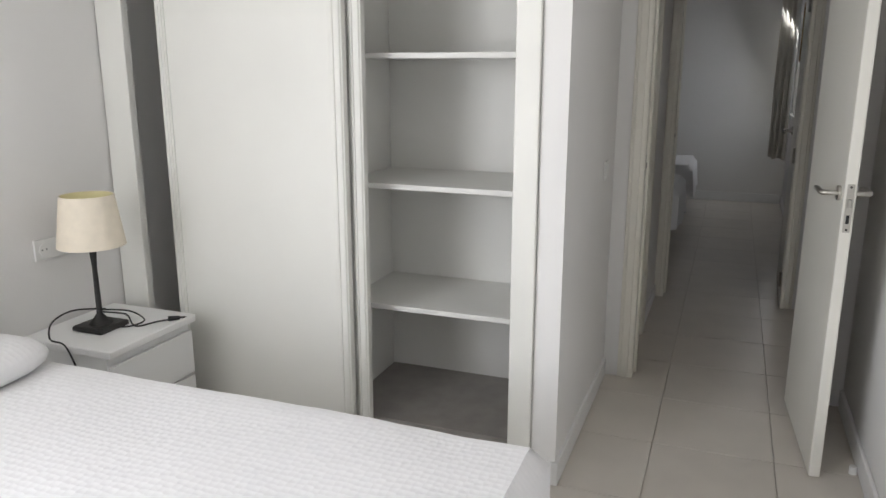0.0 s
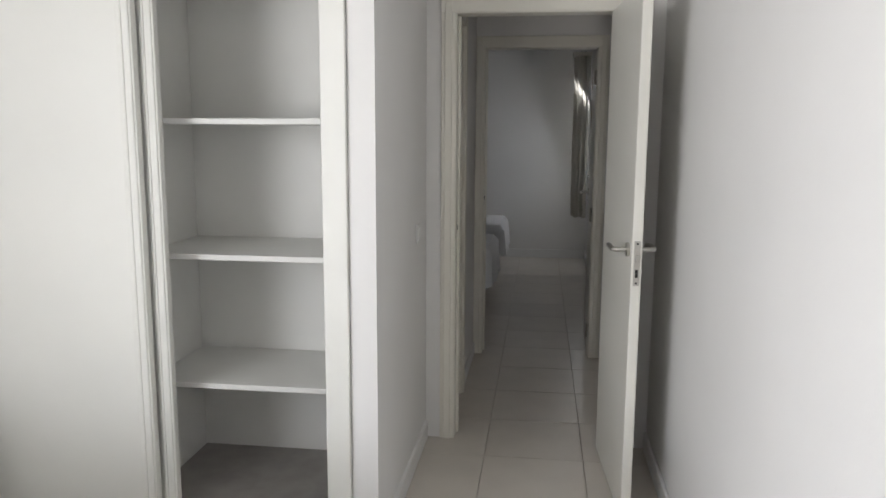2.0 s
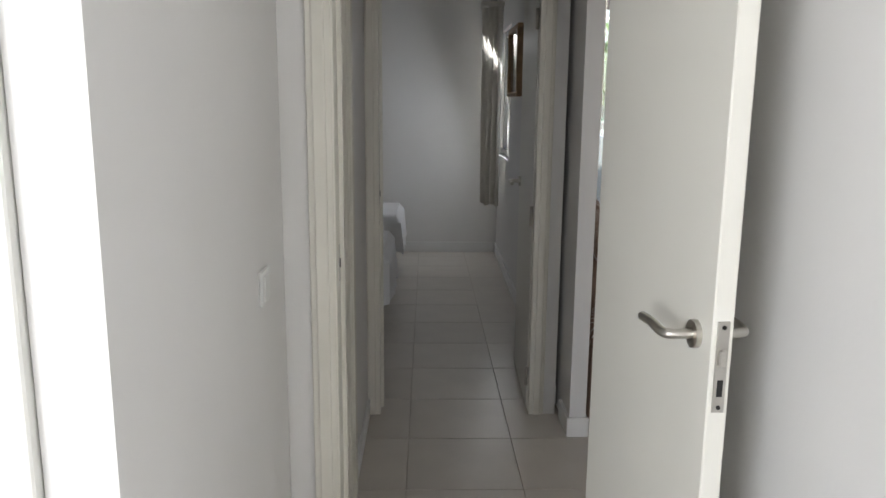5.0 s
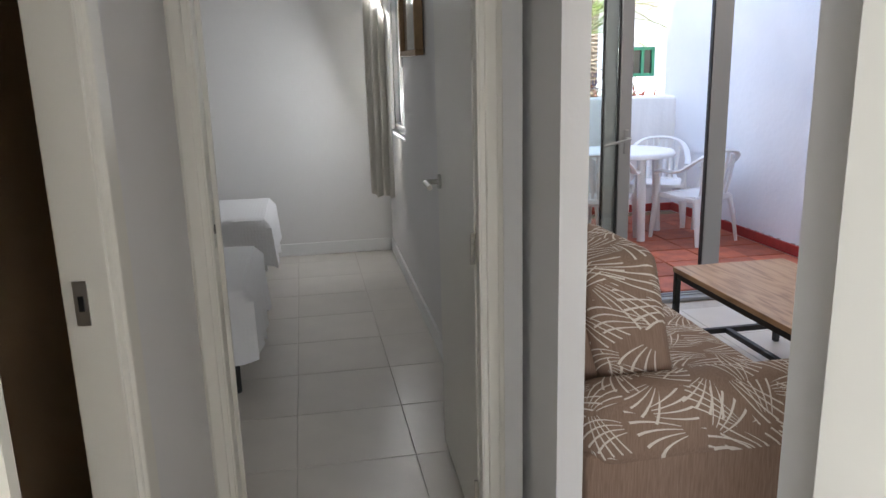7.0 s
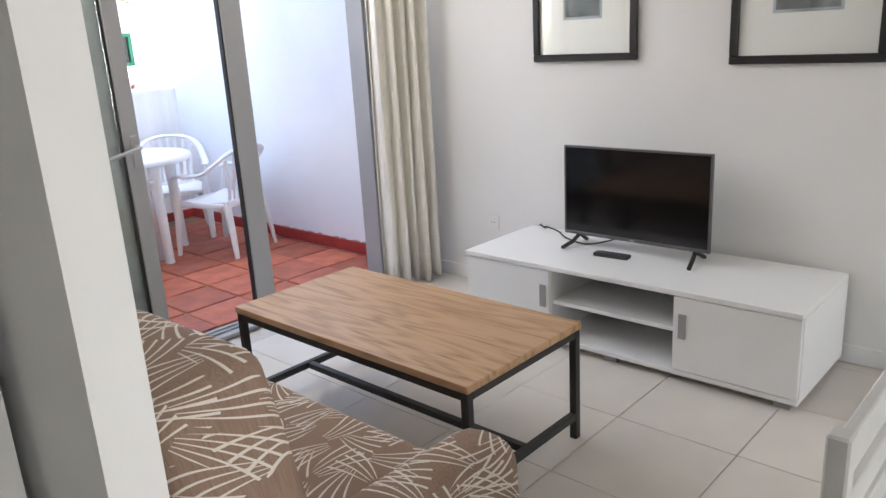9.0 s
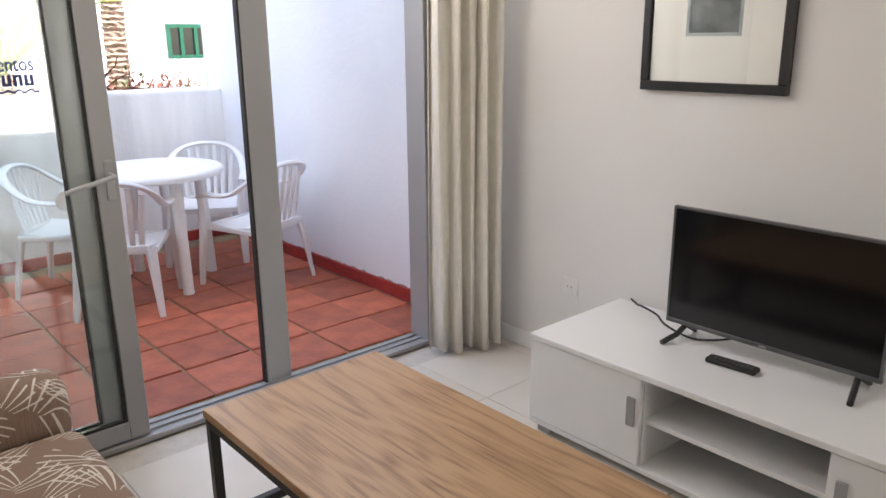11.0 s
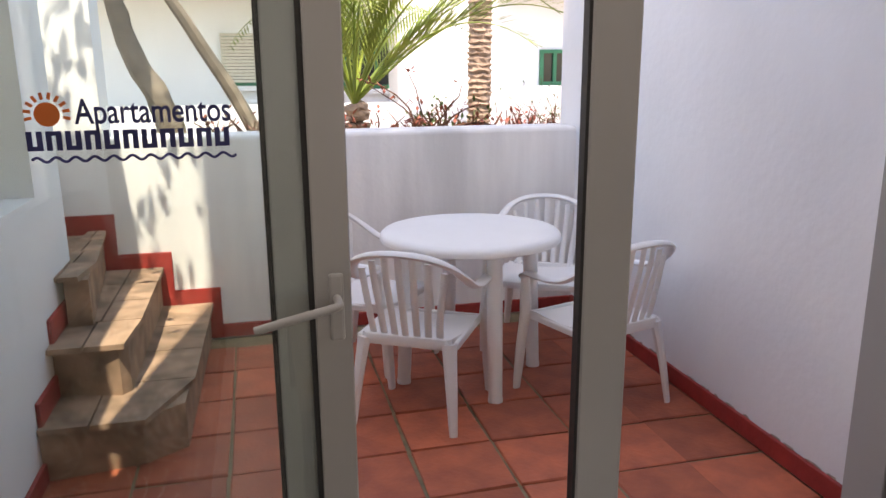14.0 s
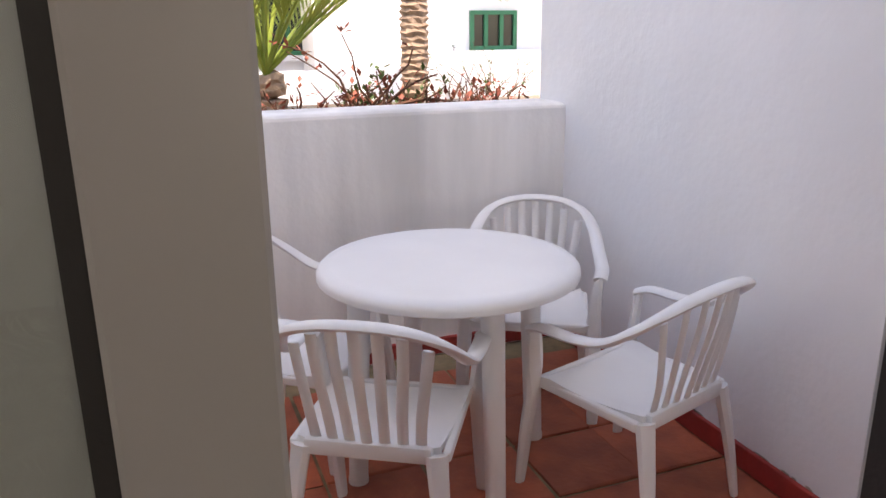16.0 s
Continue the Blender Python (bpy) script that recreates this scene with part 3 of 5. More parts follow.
def table_lamp():
    t = thing("table_lamp", "black table lamp with a tapered cream linen shade on the nightstand", "lamp", (-2.215, 1.13, 0.5))
    part("base", B(-0.072, -0.072, 0, 0.072, 0.072, 0.022, bevel=0.008, seg=2), M_BLACK, t)
    bm = lathe(bmesh.new(), [(0.045, 0.02), (0.03, 0.035), (0.011, 0.06), (0.009, 0.24), (0.013, 0.30), (0.010, 0.33), (0.010, 0.40)], 16)
    part("stem", bm, M_BLACK, t, "", True)
    sh = bmesh.new()
    lathe(sh, [(0.120, 0.325), (0.094, 0.515), (0.091, 0.515), (0.117, 0.325), (0.120, 0.325)], 40)
    part("shade", sh, M_SHADE, t, "cream linen shade", True)
    part("shade_lining", lathe(bmesh.new(), [(0.1155, 0.327), (0.0895, 0.513)], 40), M_SHADEIN, t, "", True)
    part("bulb", lathe(bmesh.new(), [(0.004, 0.40), (0.012, 0.41), (0.028, 0.45), (0.026, 0.475), (0.012, 0.492), (0.001, 0.495)], 16), M_WHITE, t, "", True)
    bm = bmesh.new()
    tube(bm, smooth_path([(0.05, 0.0, 0.012), (0.10, 0.04, 0.006), (0.10, 0.12, 0.006), (0.02, 0.13, 0.03), (-0.04, 0.06, 0.05), (0.02, -0.02, 0.075), (0.06, 0.05, 0.05), (0.04, 0.10, 0.02),
                          (0.12, 0.05, 0.006), (0.16, 0.12, 0.006), (0.19, 0.15, 0.008)], 6), 0.0032, 6)
    tube(bm, smooth_path([(-0.02, 0.05, 0.06), (-0.08, -0.05, 0.075), (-0.10, -0.13, 0.05), (-0.06, -0.18, 0.008), (0.03, -0.20, 0.004), (0.07, -0.195, -0.08)], 6), 0.0032, 6)
    part("cable", bm, M_CABLE, t, "black mains cable", True)
    bm = bmesh.new()
    rod(bm, (0.19, 0.15, 0.012), (0.225, 0.175, 0.013), 0.011, 0.008, 10)
    rod(bm, (0.225, 0.17, 0.013), (0.243, 0.185, 0.013), 0.0022, n=6)
    rod(bm, (0.221, 0.18, 0.013), (0.239, 0.195, 0.013), 0.0022, n=6)
    part("plug", bm, M_CABLE, t)


table_lamp()


def soft_slab(bm, x0, y0, z0, x1, y1, z1, rad, nx=40, ny=40, amp=0.006, seed=0.0):
    """A cloth-covered mattress: rounded top edges, falling sides, slight waves."""
    def prof(u, a, b):
        return a + (b - a) * u
    grid = []
    for j in range(ny + 1):
        row = []
        for i in range(nx + 1):
            x, y = prof(i / nx, x0, x1), prof(j / ny, y0, y1)
            d = min(x - x0, x1 - x, y - y0, y1 - y)
            drop = 0.0
            if d < rad:
                drop = rad - math.sqrt(max(0.0, rad * rad - (rad - d) ** 2))
            w = noise.noise((x * 3 + seed, y * 3, seed)) * amp + noise.noise((x * 9, y * 9 + seed, 2)) * amp * 0.4
            row.append(bm.verts.new((x, y, z1 - drop + w)))
        grid.append(row)
    for j in range(ny):
        for i in range(nx):
            bm.faces.new((grid[j][i], grid[j][i + 1], grid[j + 1][i + 1], grid[j + 1][i]))
    rim = [grid[0][i] for i in range(nx)] + [grid[j][nx] for j in range(ny)] + [grid[ny][i] for i in range(nx, 0, -1)] + [grid[j][0] for j in range(ny, 0, -1)]
    prev = rim
    for k in range(1, 6):
        u = k / 5
        ring = []
        for q, v in enumerate(rim):
            cx, cy = (x0 + x1) / 2, (y0 + y1) / 2
            out = Vector((v.co.x - cx, v.co.y - cy, 0)).normalized()
            wv = math.sin(q * 0.9 + seed) * 0.014 * u + 0.015 * u
            zb = z0 + 0.03 * math.sin(q * 0.37 + seed)
            ring.append(bm.verts.new((v.co.x + out.x * wv, v.co.y + out.y * wv, v.co.z + (zb - v.co.z) * u)))
        for q in range(len(rim)):
            r2 = (q + 1) % len(rim)
            bm.faces.new((prev[q], prev[r2], ring[r2], ring[q]))
        prev = ring
    return bm


def bed(label, x0, y0, x1, y1, top, hem, seed):
    t = thing("bed", label, "bed")
    part("bedspread", soft_slab(bmesh.new(), x0, y0, hem, x1, y1, top, 0.06, 44, 36, 0.007, seed), M_BED, t, "white woven bedspread hanging over the sides", True)
    part("base", B(x0 + 0.04, y0 + 0.05, 0.16, x1 - 0.05, y1 - 0.05, top - 0.12), M_WHITE, t)
    for x in (x0 + 0.1, x1 - 0.12):
        for y in (y0 + 0.1, y1 - 0.1):
            part("leg", R((x, y, 0), (x, y, 0.16), 0.025), M_BLACK, t)
    return t


bed("double bed made up with a white woven bedspread", -2.36, -0.75, -0.385, 0.765, 0.55, 0.18, 1.3)


def pillow(x, y, z, sx, sy, sz, seed):
    bm = bmesh.new()
    bmesh.ops.create_uvsphere(bm, u_segments=32, v_segments=16, radius=1)
    for v in bm.verts:
        c = v.co
        px = math.copysign(abs(c.x) ** 0.55, c.x)
        py = math.copysign(abs(c.y) ** 0.55, c.y)
        w = noise.noise((px * 2 + seed, py * 2, c.z)) * 0.08
        v.co = Vector((x + px * sx, y + py * sy, z + sz + c.z * sz * (1 + w)))
    ob = new("pillow", mesh("pillow", bm, M_BED, True))
    ob.location = SHIFT
    return tagged(ob, "white covered pillow lying at the head of the bed", "pillow")


pillow(-2.13, 0.44, 0.535, 0.19, 0.29, 0.06, 1)
pillow(-2.13, -0.35, 0.535, 0.19, 0.29, 0.06, 4)

hb = thing("headboard", "cream padded headboard on the bedroom wall", "headboard")
part("panel", B(-2.415, -0.78, 0.3, -2.37, 0.80, 0.72, bevel=0.015, seg=2), M_TRIM, hb)


def socket(at, rz, label="white wall socket in a square plate", gang=1):
    """Faces local +x."""
    t = thing("wall_socket", label, "socket", at, rz)
    part("plate", B(0, -0.041 * gang, -0.041, 0.009, 0.041 * gang, 0.041, bevel=0.004, seg=2), M_SOCKET, t)
    for g in range(gang):
        yc = (g - (gang - 1) / 2) * 0.082
        i = part("insert", R((0.009, yc, 0), (0.0115, yc, 0), 0.022, n=20), M_SOCKET, t)
        for s in (-0.0095, 0.0095):
            part("pin_hole", R((0.0112, yc + s, 0), (0.0125, yc + s, 0), 0.0028, n=8), M_BLACK, i)
    return t


socket((-2.42, 1.13, 0.80), 0, "white double wall socket above the nightstand", 2)
sw = thing("light_switch", "white wall light switch beside the bedroom door", "switch", (-0.52, 2.30, 1.04))
part("plate", B(0, -0.041, -0.041, 0.008, 0.041, 0.041, bevel=0.003), M_SOCKET, sw)
part("rocker", B(0.007, -0.028, -0.03, 0.012, 0.028, 0.03, bevel=0.003), M_SOCKET, sw)
st = thing("door_stop", "small white door stop by the skirting", "door stop", (0.50, 1.95, 0))
part("foot", R((0, 0, 0), (0, 0, 0.03), 0.014, n=12), M_SOCKET, st)

# ---- second bedroom ----
bed("single bed with a white bedspread", -2.35, 5.30, -0.38, 6.22, 0.52, 0.20, 2.2)
bed("single bed with a white bedspread near the window", -2.35, 6.92, -0.36, 7.84, 0.52, 0.20, 5.7)


def curtain(label, pts, z0, z1, folds, depth, mat=M_CURTAIN, axis='x'):
    """A gathered curtain: a sheet of folds between two ends of a rail."""
    bm = bmesh.new()
    (ax, ay), (bx, by) = pts
    L = math.hypot(bx - ax, by - ay)
    nx, ny = ((bx - ax) / L, (by - ay) / L)
    px, py = -ny, nx
    n, rows = folds * 10, 14
    grid = []
    for j in range(rows + 1):
        v = j / rows
        z = z1 + (z0 - z1) * v
        row = []
        for i in range(n + 1):
            u = i / n
            ph = u * folds * 6.283 + 0.5 * math.sin(u * 9 + v * 1.2)
            s = math.sin(ph)
            d = depth * (0.75 + 0.35 * math.sin(u * 17 + 1)) * math.copysign(abs(s) ** 0.75, s) * (0.7 + 0.3 * v)
            along = L * (u + 0.012 * math.sin(v * 5 + u * 20))
            zz = z + (0.012 * math.sin(ph * 0.5) if j == rows else 0)
            row.append(bm.verts.new((ax + nx * along + px * d, ay + ny * along + py * d, zz)))
        grid.append(row)
    for j in range(rows):
        for i in range(n):
            bm.faces.new((grid[j][i], grid[j][i + 1], grid[j + 1][i + 1], grid[j + 1][i]))
    t = thing("curtain", label, "curtain")
    ob = part("cloth", bm, mat, t, "", True)
    md = ob.modifiers.new("thickness", 'SOLIDIFY')
    md.thickness = 0.004
    part("heading", B(min(ax, bx) - abs(px) * 0.02, min(ay, by) - abs(py) * 0.02, z1 - 0.005, max(ax, bx) + abs(px) * 0.02, max(ay, by) + abs(py) * 0.02, z1 + 0.03), mat, t)
    return t


SHIFT = Vector((0, 0, 0))
curtain("cream curtain gathered beside the bedroom window", ((0.30, 7.52), (0.46, 7.36)), 0.59, 2.26, 4, 0.045)
cr = thing("curtain_rail", "white curtain rail above the bedroom window", "curtain rail")
part("rail", B(0.37, 6.8, 2.292, 0.41, 8.15, 2.315), M_ALU, cr)
for y in (6.9, 8.05):
    part("bracket", B(0.405, y - 0.01, 2.295, 0.50, y + 0.01, 2.312), M_ALU, cr)

w = thing("window_1", "white aluminium window with one sash ajar", "window")
w["kind"] = "structure"
for b in ((WY0, WZ0, WY0 + 0.05, WZ1), (WY1 - 0.05, WZ0, WY1, WZ1)):
    part("window_frame", B(0.55, b[0], b[1], 0.61, b[2], b[3], bevel=0.003), M_ALU, w)
part("window_frame", B(0.55, WY0 + 0.05, WZ0, 0.61, WY1 - 0.05, WZ0 + 0.05, bevel=0.003), M_ALU, w)
part("window_frame", B(0.55, WY0 + 0.05, WZ1 - 0.05, 0.61, WY1 - 0.05, WZ1, bevel=0.003), M_ALU, w)
part("mullion", B(0.55, 7.545, WZ0 + 0.05, 0.61, 7.605, WZ1 - 0.05, bevel=0.003), M_ALU, w)
for y0, y1 in ((WY0 + 0.05, 7.545), (7.605, WY1 - 0.05)):
    p = part("pane", B(0.577, y0, WZ0 + 0.05, 0.583, y1, WZ1 - 0.05), M_GLASS, w)
    p.visible_shadow = False
part("window_handle", B(0.50, WY0 + 0.01, 1.45, 0.548, WY0 + 0.035, 1.58, bevel=0.006, seg=2), M_STEEL, w)
part("window_sill", B(0.50, WY0 - 0.02, WZ0 - 0.02, 0.549, WY1 + 0.02, WZ0, bevel=0.004), M_WHITE, w)


def picture(label, y0, y1, z0, z1, x, facing, fw, depth, fmat, image, art=None):
    """A framed picture on a wall at x; facing is -1 when it looks towards -x."""
    t = thing("framed_picture", label, "picture")
    a, b = sorted((x, x + facing * depth))
    part("frame_rail", B(a, y0, z0, b, y1, z0 + fw, bevel=0.004), fmat, t)
    part("frame_rail", B(a, y0, z1 - fw, b, y1, z1, bevel=0.004), fmat, t)
    part("frame_stile", B(a, y0, z0 + fw, b, y0 + fw, z1 - fw, bevel=0.004), fmat, t)
    part("frame_stile", B(a, y1 - fw, z0 + fw, b, y1, z1 - fw, bevel=0.004), fmat, t)
    xm = x + facing * depth * 0.35
    a, b = sorted((x + facing * 0.002, xm))
    mt = part("mount", B(a, y0 + fw, z0 + fw, b, y1 - fw, z1 - fw), M_MAT, t, "off-white mount board")
    yc, zc = (y0 + y1) / 2, (z0 + z1) / 2
    if art:
        aw, ah, dy, dz = art
        a, b = sorted((xm, xm + facing * 0.0015))
        part("mount_window", B(a, yc + dy - aw / 2 - 0.012, zc + dz - ah / 2 - 0.012, b, yc + dy + aw / 2 + 0.012, zc + dz + ah / 2 + 0.012), M_PRINT2, mt)
        a, b = sorted((xm + facing * 0.0016, xm + facing * 0.003))
        part("print", B(a, yc + dy - aw / 2, zc + dz - ah / 2, b, yc + dy + aw / 2, zc + dz + ah / 2), image, mt, "dark grey printed image")
        a, b = sorted((xm + facing * 0.0005, xm + facing * 0.001))
    a, b = sorted((xm + facing * 0.006, xm + facing * 0.008))
    g = part("glazing", B(a, y0 + fw, z0 + fw, b, y1 - fw, z1 - fw), M_PGLASS, t)
    g.visible_shadow = False
    return t


picture("small picture in a light wooden frame", 6.16, 6.76, 1.51, 2.0, 0.493, -1, 0.03, 0.045, M_OAKFRAME, M_PRINT2, (0.4, 0.3, 0, 0))

# ---- living room ----
picture("square print with a wide white mount in a black frame", 4.887, 5.459, 1.257, 1.84, 3.437, -1, 0.034, 0.028, M_FRAME, M_PRINT, (0.19, 0.20, 0.005, 0.015))
picture("larger print with a wide white mount in a black frame", 3.86, 4.455, 1.23, 1.82, 3.437, -1, 0.034, 0.028, M_FRAME, M_PRINT, (0.24, 0.20, 0.0, 0.015))


def tv_unit():
    t = thing("tv_unit", "long low white television unit with two doors and open shelves", "tv unit")
    x0, x1, y0, y1, h = 2.852, 3.41, 3.915, 5.49, 0.396
    part("top", B(x0 - 0.006, y0, h - 0.022, x1, y1, h, bevel=0.002), M_WHITE, t)
    part("bottom", B(x0 + 0.004, y0, 0.03, x1, y1, 0.052, bevel=0.002), M_WHITE, t)
    for y in (y0, 4.39, 5.0, y1 - 0.018):
        part("side_panel", B(x0 + 0.02, y, 0.052, x1, y + 0.018, h - 0.022), M_WHITE, t)
    part("back_panel", B(x1 - 0.008, y0 + 0.018, 0.052, x1, y1 - 0.018, h - 0.022), M_WHITE, t)
    part("shelf", B(x0 + 0.03, 4.408, 0.205, x1 - 0.01, 5.0, 0.223, bevel=0.001), M_WHITE, t)
    for ya, yb, hy in ((y0 + 0.003, 4.405, 4.365), (5.003, y1 - 0.003, 5.035)):
        d = part("door", B(x0, ya, 0.056, x0 + 0.018, yb, h - 0.026, bevel=0.0015), M_WHITE, t)
        part("handle", B(x0 - 0.010, hy - 0.016, 0.195, x0 + 0.001, hy + 0.016, 0.30, bevel=0.004, seg=2), M_ALU, d, "pale grey recessed grip")
    for y in (y0 + 0.06, 4.7, y1 - 0.06):
        for x in (x0 + 0.05, x1 - 0.05):
            part("foot", B(x - 0.03, y - 0.03, 0, x + 0.03, y + 0.03, 0.03), M_ALU, t)
    part("perforated_vent", B(3.20, 4.45, 0.2232, 3.29, 4.62, 0.2262), M_ALU, t)


tv_unit()


def television():
    t = thing("television", "black flat-screen television with a grey bezel on splayed feet", "television", (3.205, 4.777, 0.396), 0)
    w, z0, z1 = 0.364, 0.056, 0.486
    part("back_case", B(0.004, -w + 0.01, z0 + 0.01, 0.042, w - 0.01, z1 - 0.01, bevel=0.012, seg=2), M_BLACK, t)
    bm = B(-0.008, -w, z0, 0.012, w, z0 + 0.016, bevel=0.002)
    box(bm, -0.008, -w, z1 - 0.009, 0.012, w, z1, bevel=0.002)
    box(bm, -0.008, -w, z0 + 0.016, 0.012, -w + 0.009, z1 - 0.009, bevel=0.002)
    box(bm, -0.008, w - 0.009, z0 + 0.016, 0.012, w, z1 - 0.009, bevel=0.002)
    part("bezel", bm, M_TVGREY, t, "dark grey bezel")
    part("screen", B(-0.004, -w + 0.009, z0 + 0.016, 0.008, w - 0.009, z1 - 0.009), M_SCREEN, t, "switched-off glossy black screen")
    part("maker_mark", B(-0.009, -0.012, z0 + 0.005, -0.008, 0.012, z0 + 0.011), M_ALU, t)
    for s in (-1, 1):
        bm = bmesh.new()
        tube(bm, [(0.012, s * 0.29, z0 + 0.01), (0.01, s * 0.295, 0.05), (-0.03, s * 0.302, 0.025), (-0.10, s * 0.318, 0.008)], 0.010, 8)
        tube(bm, [(0.012, s * 0.29, z0 + 0.01), (0.03, s * 0.292, 0.045), (0.095, s * 0.302, 0.008)], 0.010, 8)
        part("foot", bm, M_BLACK, t, "", True)
    bm = bmesh.new()
    tube(bm, smooth_path([(0.03, 0.0, 0.13), (0.06, 0.10, 0.05), (0.02, 0.25, 0.006), (0.06, 0.40, 0.006), (0.10, 0.47, 0.02), (0.12, 0.56, 0.03), (0.17, 0.60, 0.006), (0.205, 0.66, 0.01)], 6), 0.004, 6)
    part("mains_cable", bm, M_CABLE, t, "black mains cable lying on the unit", True)


television()


def remote():
    t = thing("remote_control", "black remote control lying on the television unit", "remote", (3.11, 4.83, 0.3965), 4)
    part("body", B(-0.024, -0.085, 0, 0.024, 0.085, 0.018, bevel=0.006, seg=2), M_BLACK, t)
    for i in range(9):
        for j in range(3):
            part("button", B(-0.017 + j * 0.012, -0.07 + i * 0.015, 0.0175, -0.008 + j * 0.012, -0.061 + i * 0.015, 0.0205), M_TVGREY, t)


remote()
socket((3.437, 5.775, 0.373), 180, "white wall socket with a thin white cable above the unit", 1)
cb = thing("aerial_cable", "thin white aerial cable from the wall socket", "cable")
part("cable", tube(bmesh.new(), smooth_path([(3.424, 5.775, 0.36), (3.407, 5.73, 0.33), (3.41, 5.62, 0.27), (3.425, 5.54, 0.2)], 6), 0.0025, 6), M_SOCKET, cb, "", True)


def coffee_table():
    t = thing("coffee_table", "low oak-topped coffee table on a black steel frame", "coffee table")
    x0, x1, y0, y1, h = 1.645, 2.258, 4.46, 5.65, 0.445
    bm = B(x0 - x0, 0, 0, x1 - x0, y1 - y0, 0.026, bevel=0.003, seg=2)
    top = part("top", bm, M_OAK, t, "oiled oak veneer top")
    top.location = (x0, y0, h - 0.026)
    s = 0.028
    for x in (x0 + 0.004, x1 - s - 0.004):
        for y in (y0 + 0.004, y1 - s - 0.004):
            part("leg", B(x, y, 0, x + s, y + s, h - 0.027, bevel=0.002), M_BLACK, t)
        part("side_rail", B(x + 0.001, y0 + s + 0.004, h - 0.027 - s, x + s - 0.001, y1 - s - 0.004, h - 0.0275, bevel=0.002), M_BLACK, t)
    for y in (y0 + 0.004, y1 - s - 0.004):
        part("end_rail", B(x0 + s + 0.004, y + 0.001, h - 0.027 - s, x1 - s - 0.004, y + s - 0.001, h - 0.0275, bevel=0.002), M_BLACK, t)
        part("stretcher", B(x0 + s + 0.004, y + 0.001, 0.075, x1 - s - 0.004, y + s - 0.001, 0.075 + s, bevel=0.002), M_BLACK, t)
    part("long_stretcher", B((x0 + x1) / 2 - 0.014, y0 + s + 0.004, 0.076, (x0 + x1) / 2 + 0.014, y1 - s - 0.004, 0.102, bevel=0.002), M_BLACK, t)


coffee_table()


def puff(x0, y0, z0, x1, y1, z1, r, seed=0.0, amp=0.008):
    """A rounded upholstered block with slightly uneven faces."""
    bm = B(x0, y0, z0, x1, y1, z1)
    bmesh.ops.bevel(bm, geom=list(bm.edges), offset=r, segments=5, profile=0.5, affect='EDGES')
    bmesh.ops.subdivide_edges(bm, edges=[e for e in bm.edges if e.calc_length() > 0.12], cuts=4, use_grid_fill=True)
    c = Vector(((x0 + x1) / 2, (y0 + y1) / 2, (z0 + z1) / 2))
    for v in bm.verts:
        d = (v.co - c).normalized()
        v.co += d * (noise.noise(v.co * 5 + Vector((seed, 0, 0))) * amp)
    return bm


def sofa():
    t = thing("sofa", "brown sofa with white leaf print, rounded arms and loose back cushions", "sofa")
    x0, x1, y0, y1 = 0.57, 1.37, 4.03, 6.0
    part("base", puff(x0, y0 + 0.02, 0.03, x1 - 0.03, y1 - 0.02, 0.30, 0.02, 1, 0.002), M_SOFAP, t, "plain brown woven base")
    part("seat", puff(x0 + 0.1, y0 + 0.17, 0.295, x1, y1 - 0.17, 0.44, 0.055, 2), M_SOFA, t, "leaf-printed seat cushion", True)
    for ya, yb in ((y0, y0 + 0.18), (y1 - 0.18, y1)):
        a = part("arm", puff(x0, ya, 0.33, x1 - 0.01, yb, 0.58, 0.075, ya), M_SOFA, t, "leaf-printed rounded arm", True)
        part("arm_side", puff(x0, ya + 0.012, 0.03, x1 - 0.022, yb - 0.012, 0.40, 0.02, ya, 0.002), M_SOFAP, a, "plain brown woven side")
    part("backrest", puff(x0, y0 + 0.2, 0.3, x0 + 0.17, y1 - 0.2, 0.74, 0.05, 4), M_SOFAP, t, "", True)
    for x in (x0 + 0.08, x1 - 0.12):
        for y in (y0 + 0.1, y1 - 0.1):
            part("foot", R((x, y, 0), (x, y, 0.04), 0.03), M_BLACK, t)


sofa()
for yc, rz, sd in ((4.51, 2, 3), (5.20, -3, 8)):
    t = thing("sofa_cushion", "brown leaf-printed back cushion leaning on the sofa", "cushion")
    ob = part("cover", puff(-0.12, -0.32, 0, 0.12, 0.32, 0.49, 0.06, sd, 0.014), M_SOFA, t, "", True)
    t.matrix_world = pose(0.81, yc, 0.435, 0, -12, rz)


def dining_chair():
    t = thing("dining_chair", "pale grey wooden dining chair with a slatted back", "chair", (1.49, 3.20, -0.0), 0)
    for s in (-1, 1):
        part("back_post", B(s * 0.20 - 0.02, 0.19, 0, s * 0.20 + 0.02, 0.225, 0.825, bevel=0.004), M_CHAIRW, t)
        part("front_leg", B(s * 0.20 - 0.02, -0.21, 0, s * 0.20 + 0.02, -0.17, 0.43, bevel=0.003), M_CHAIRW, t)
        part("side_rail", B(s * 0.20 - 0.012, -0.17, 0.37, s * 0.20 + 0.012, 0.19, 0.43), M_CHAIRW, t)
    for z0, z1 in ((0.735, 0.81), (0.64, 0.695), (0.555, 0.61), (0.475, 0.525)):
        part("back_slat", B(-0.18, 0.197, z0, 0.18, 0.218, z1, bevel=0.003), M_CHAIRW, t)
    part("seat", B(-0.225, -0.225, 0.431, 0.225, 0.188, 0.455, bevel=0.006, seg=2), M_CHAIRW, t)
    part("front_rail", B(-0.18, -0.2, 0.37, 0.18, -0.18, 0.43), M_CHAIRW, t)


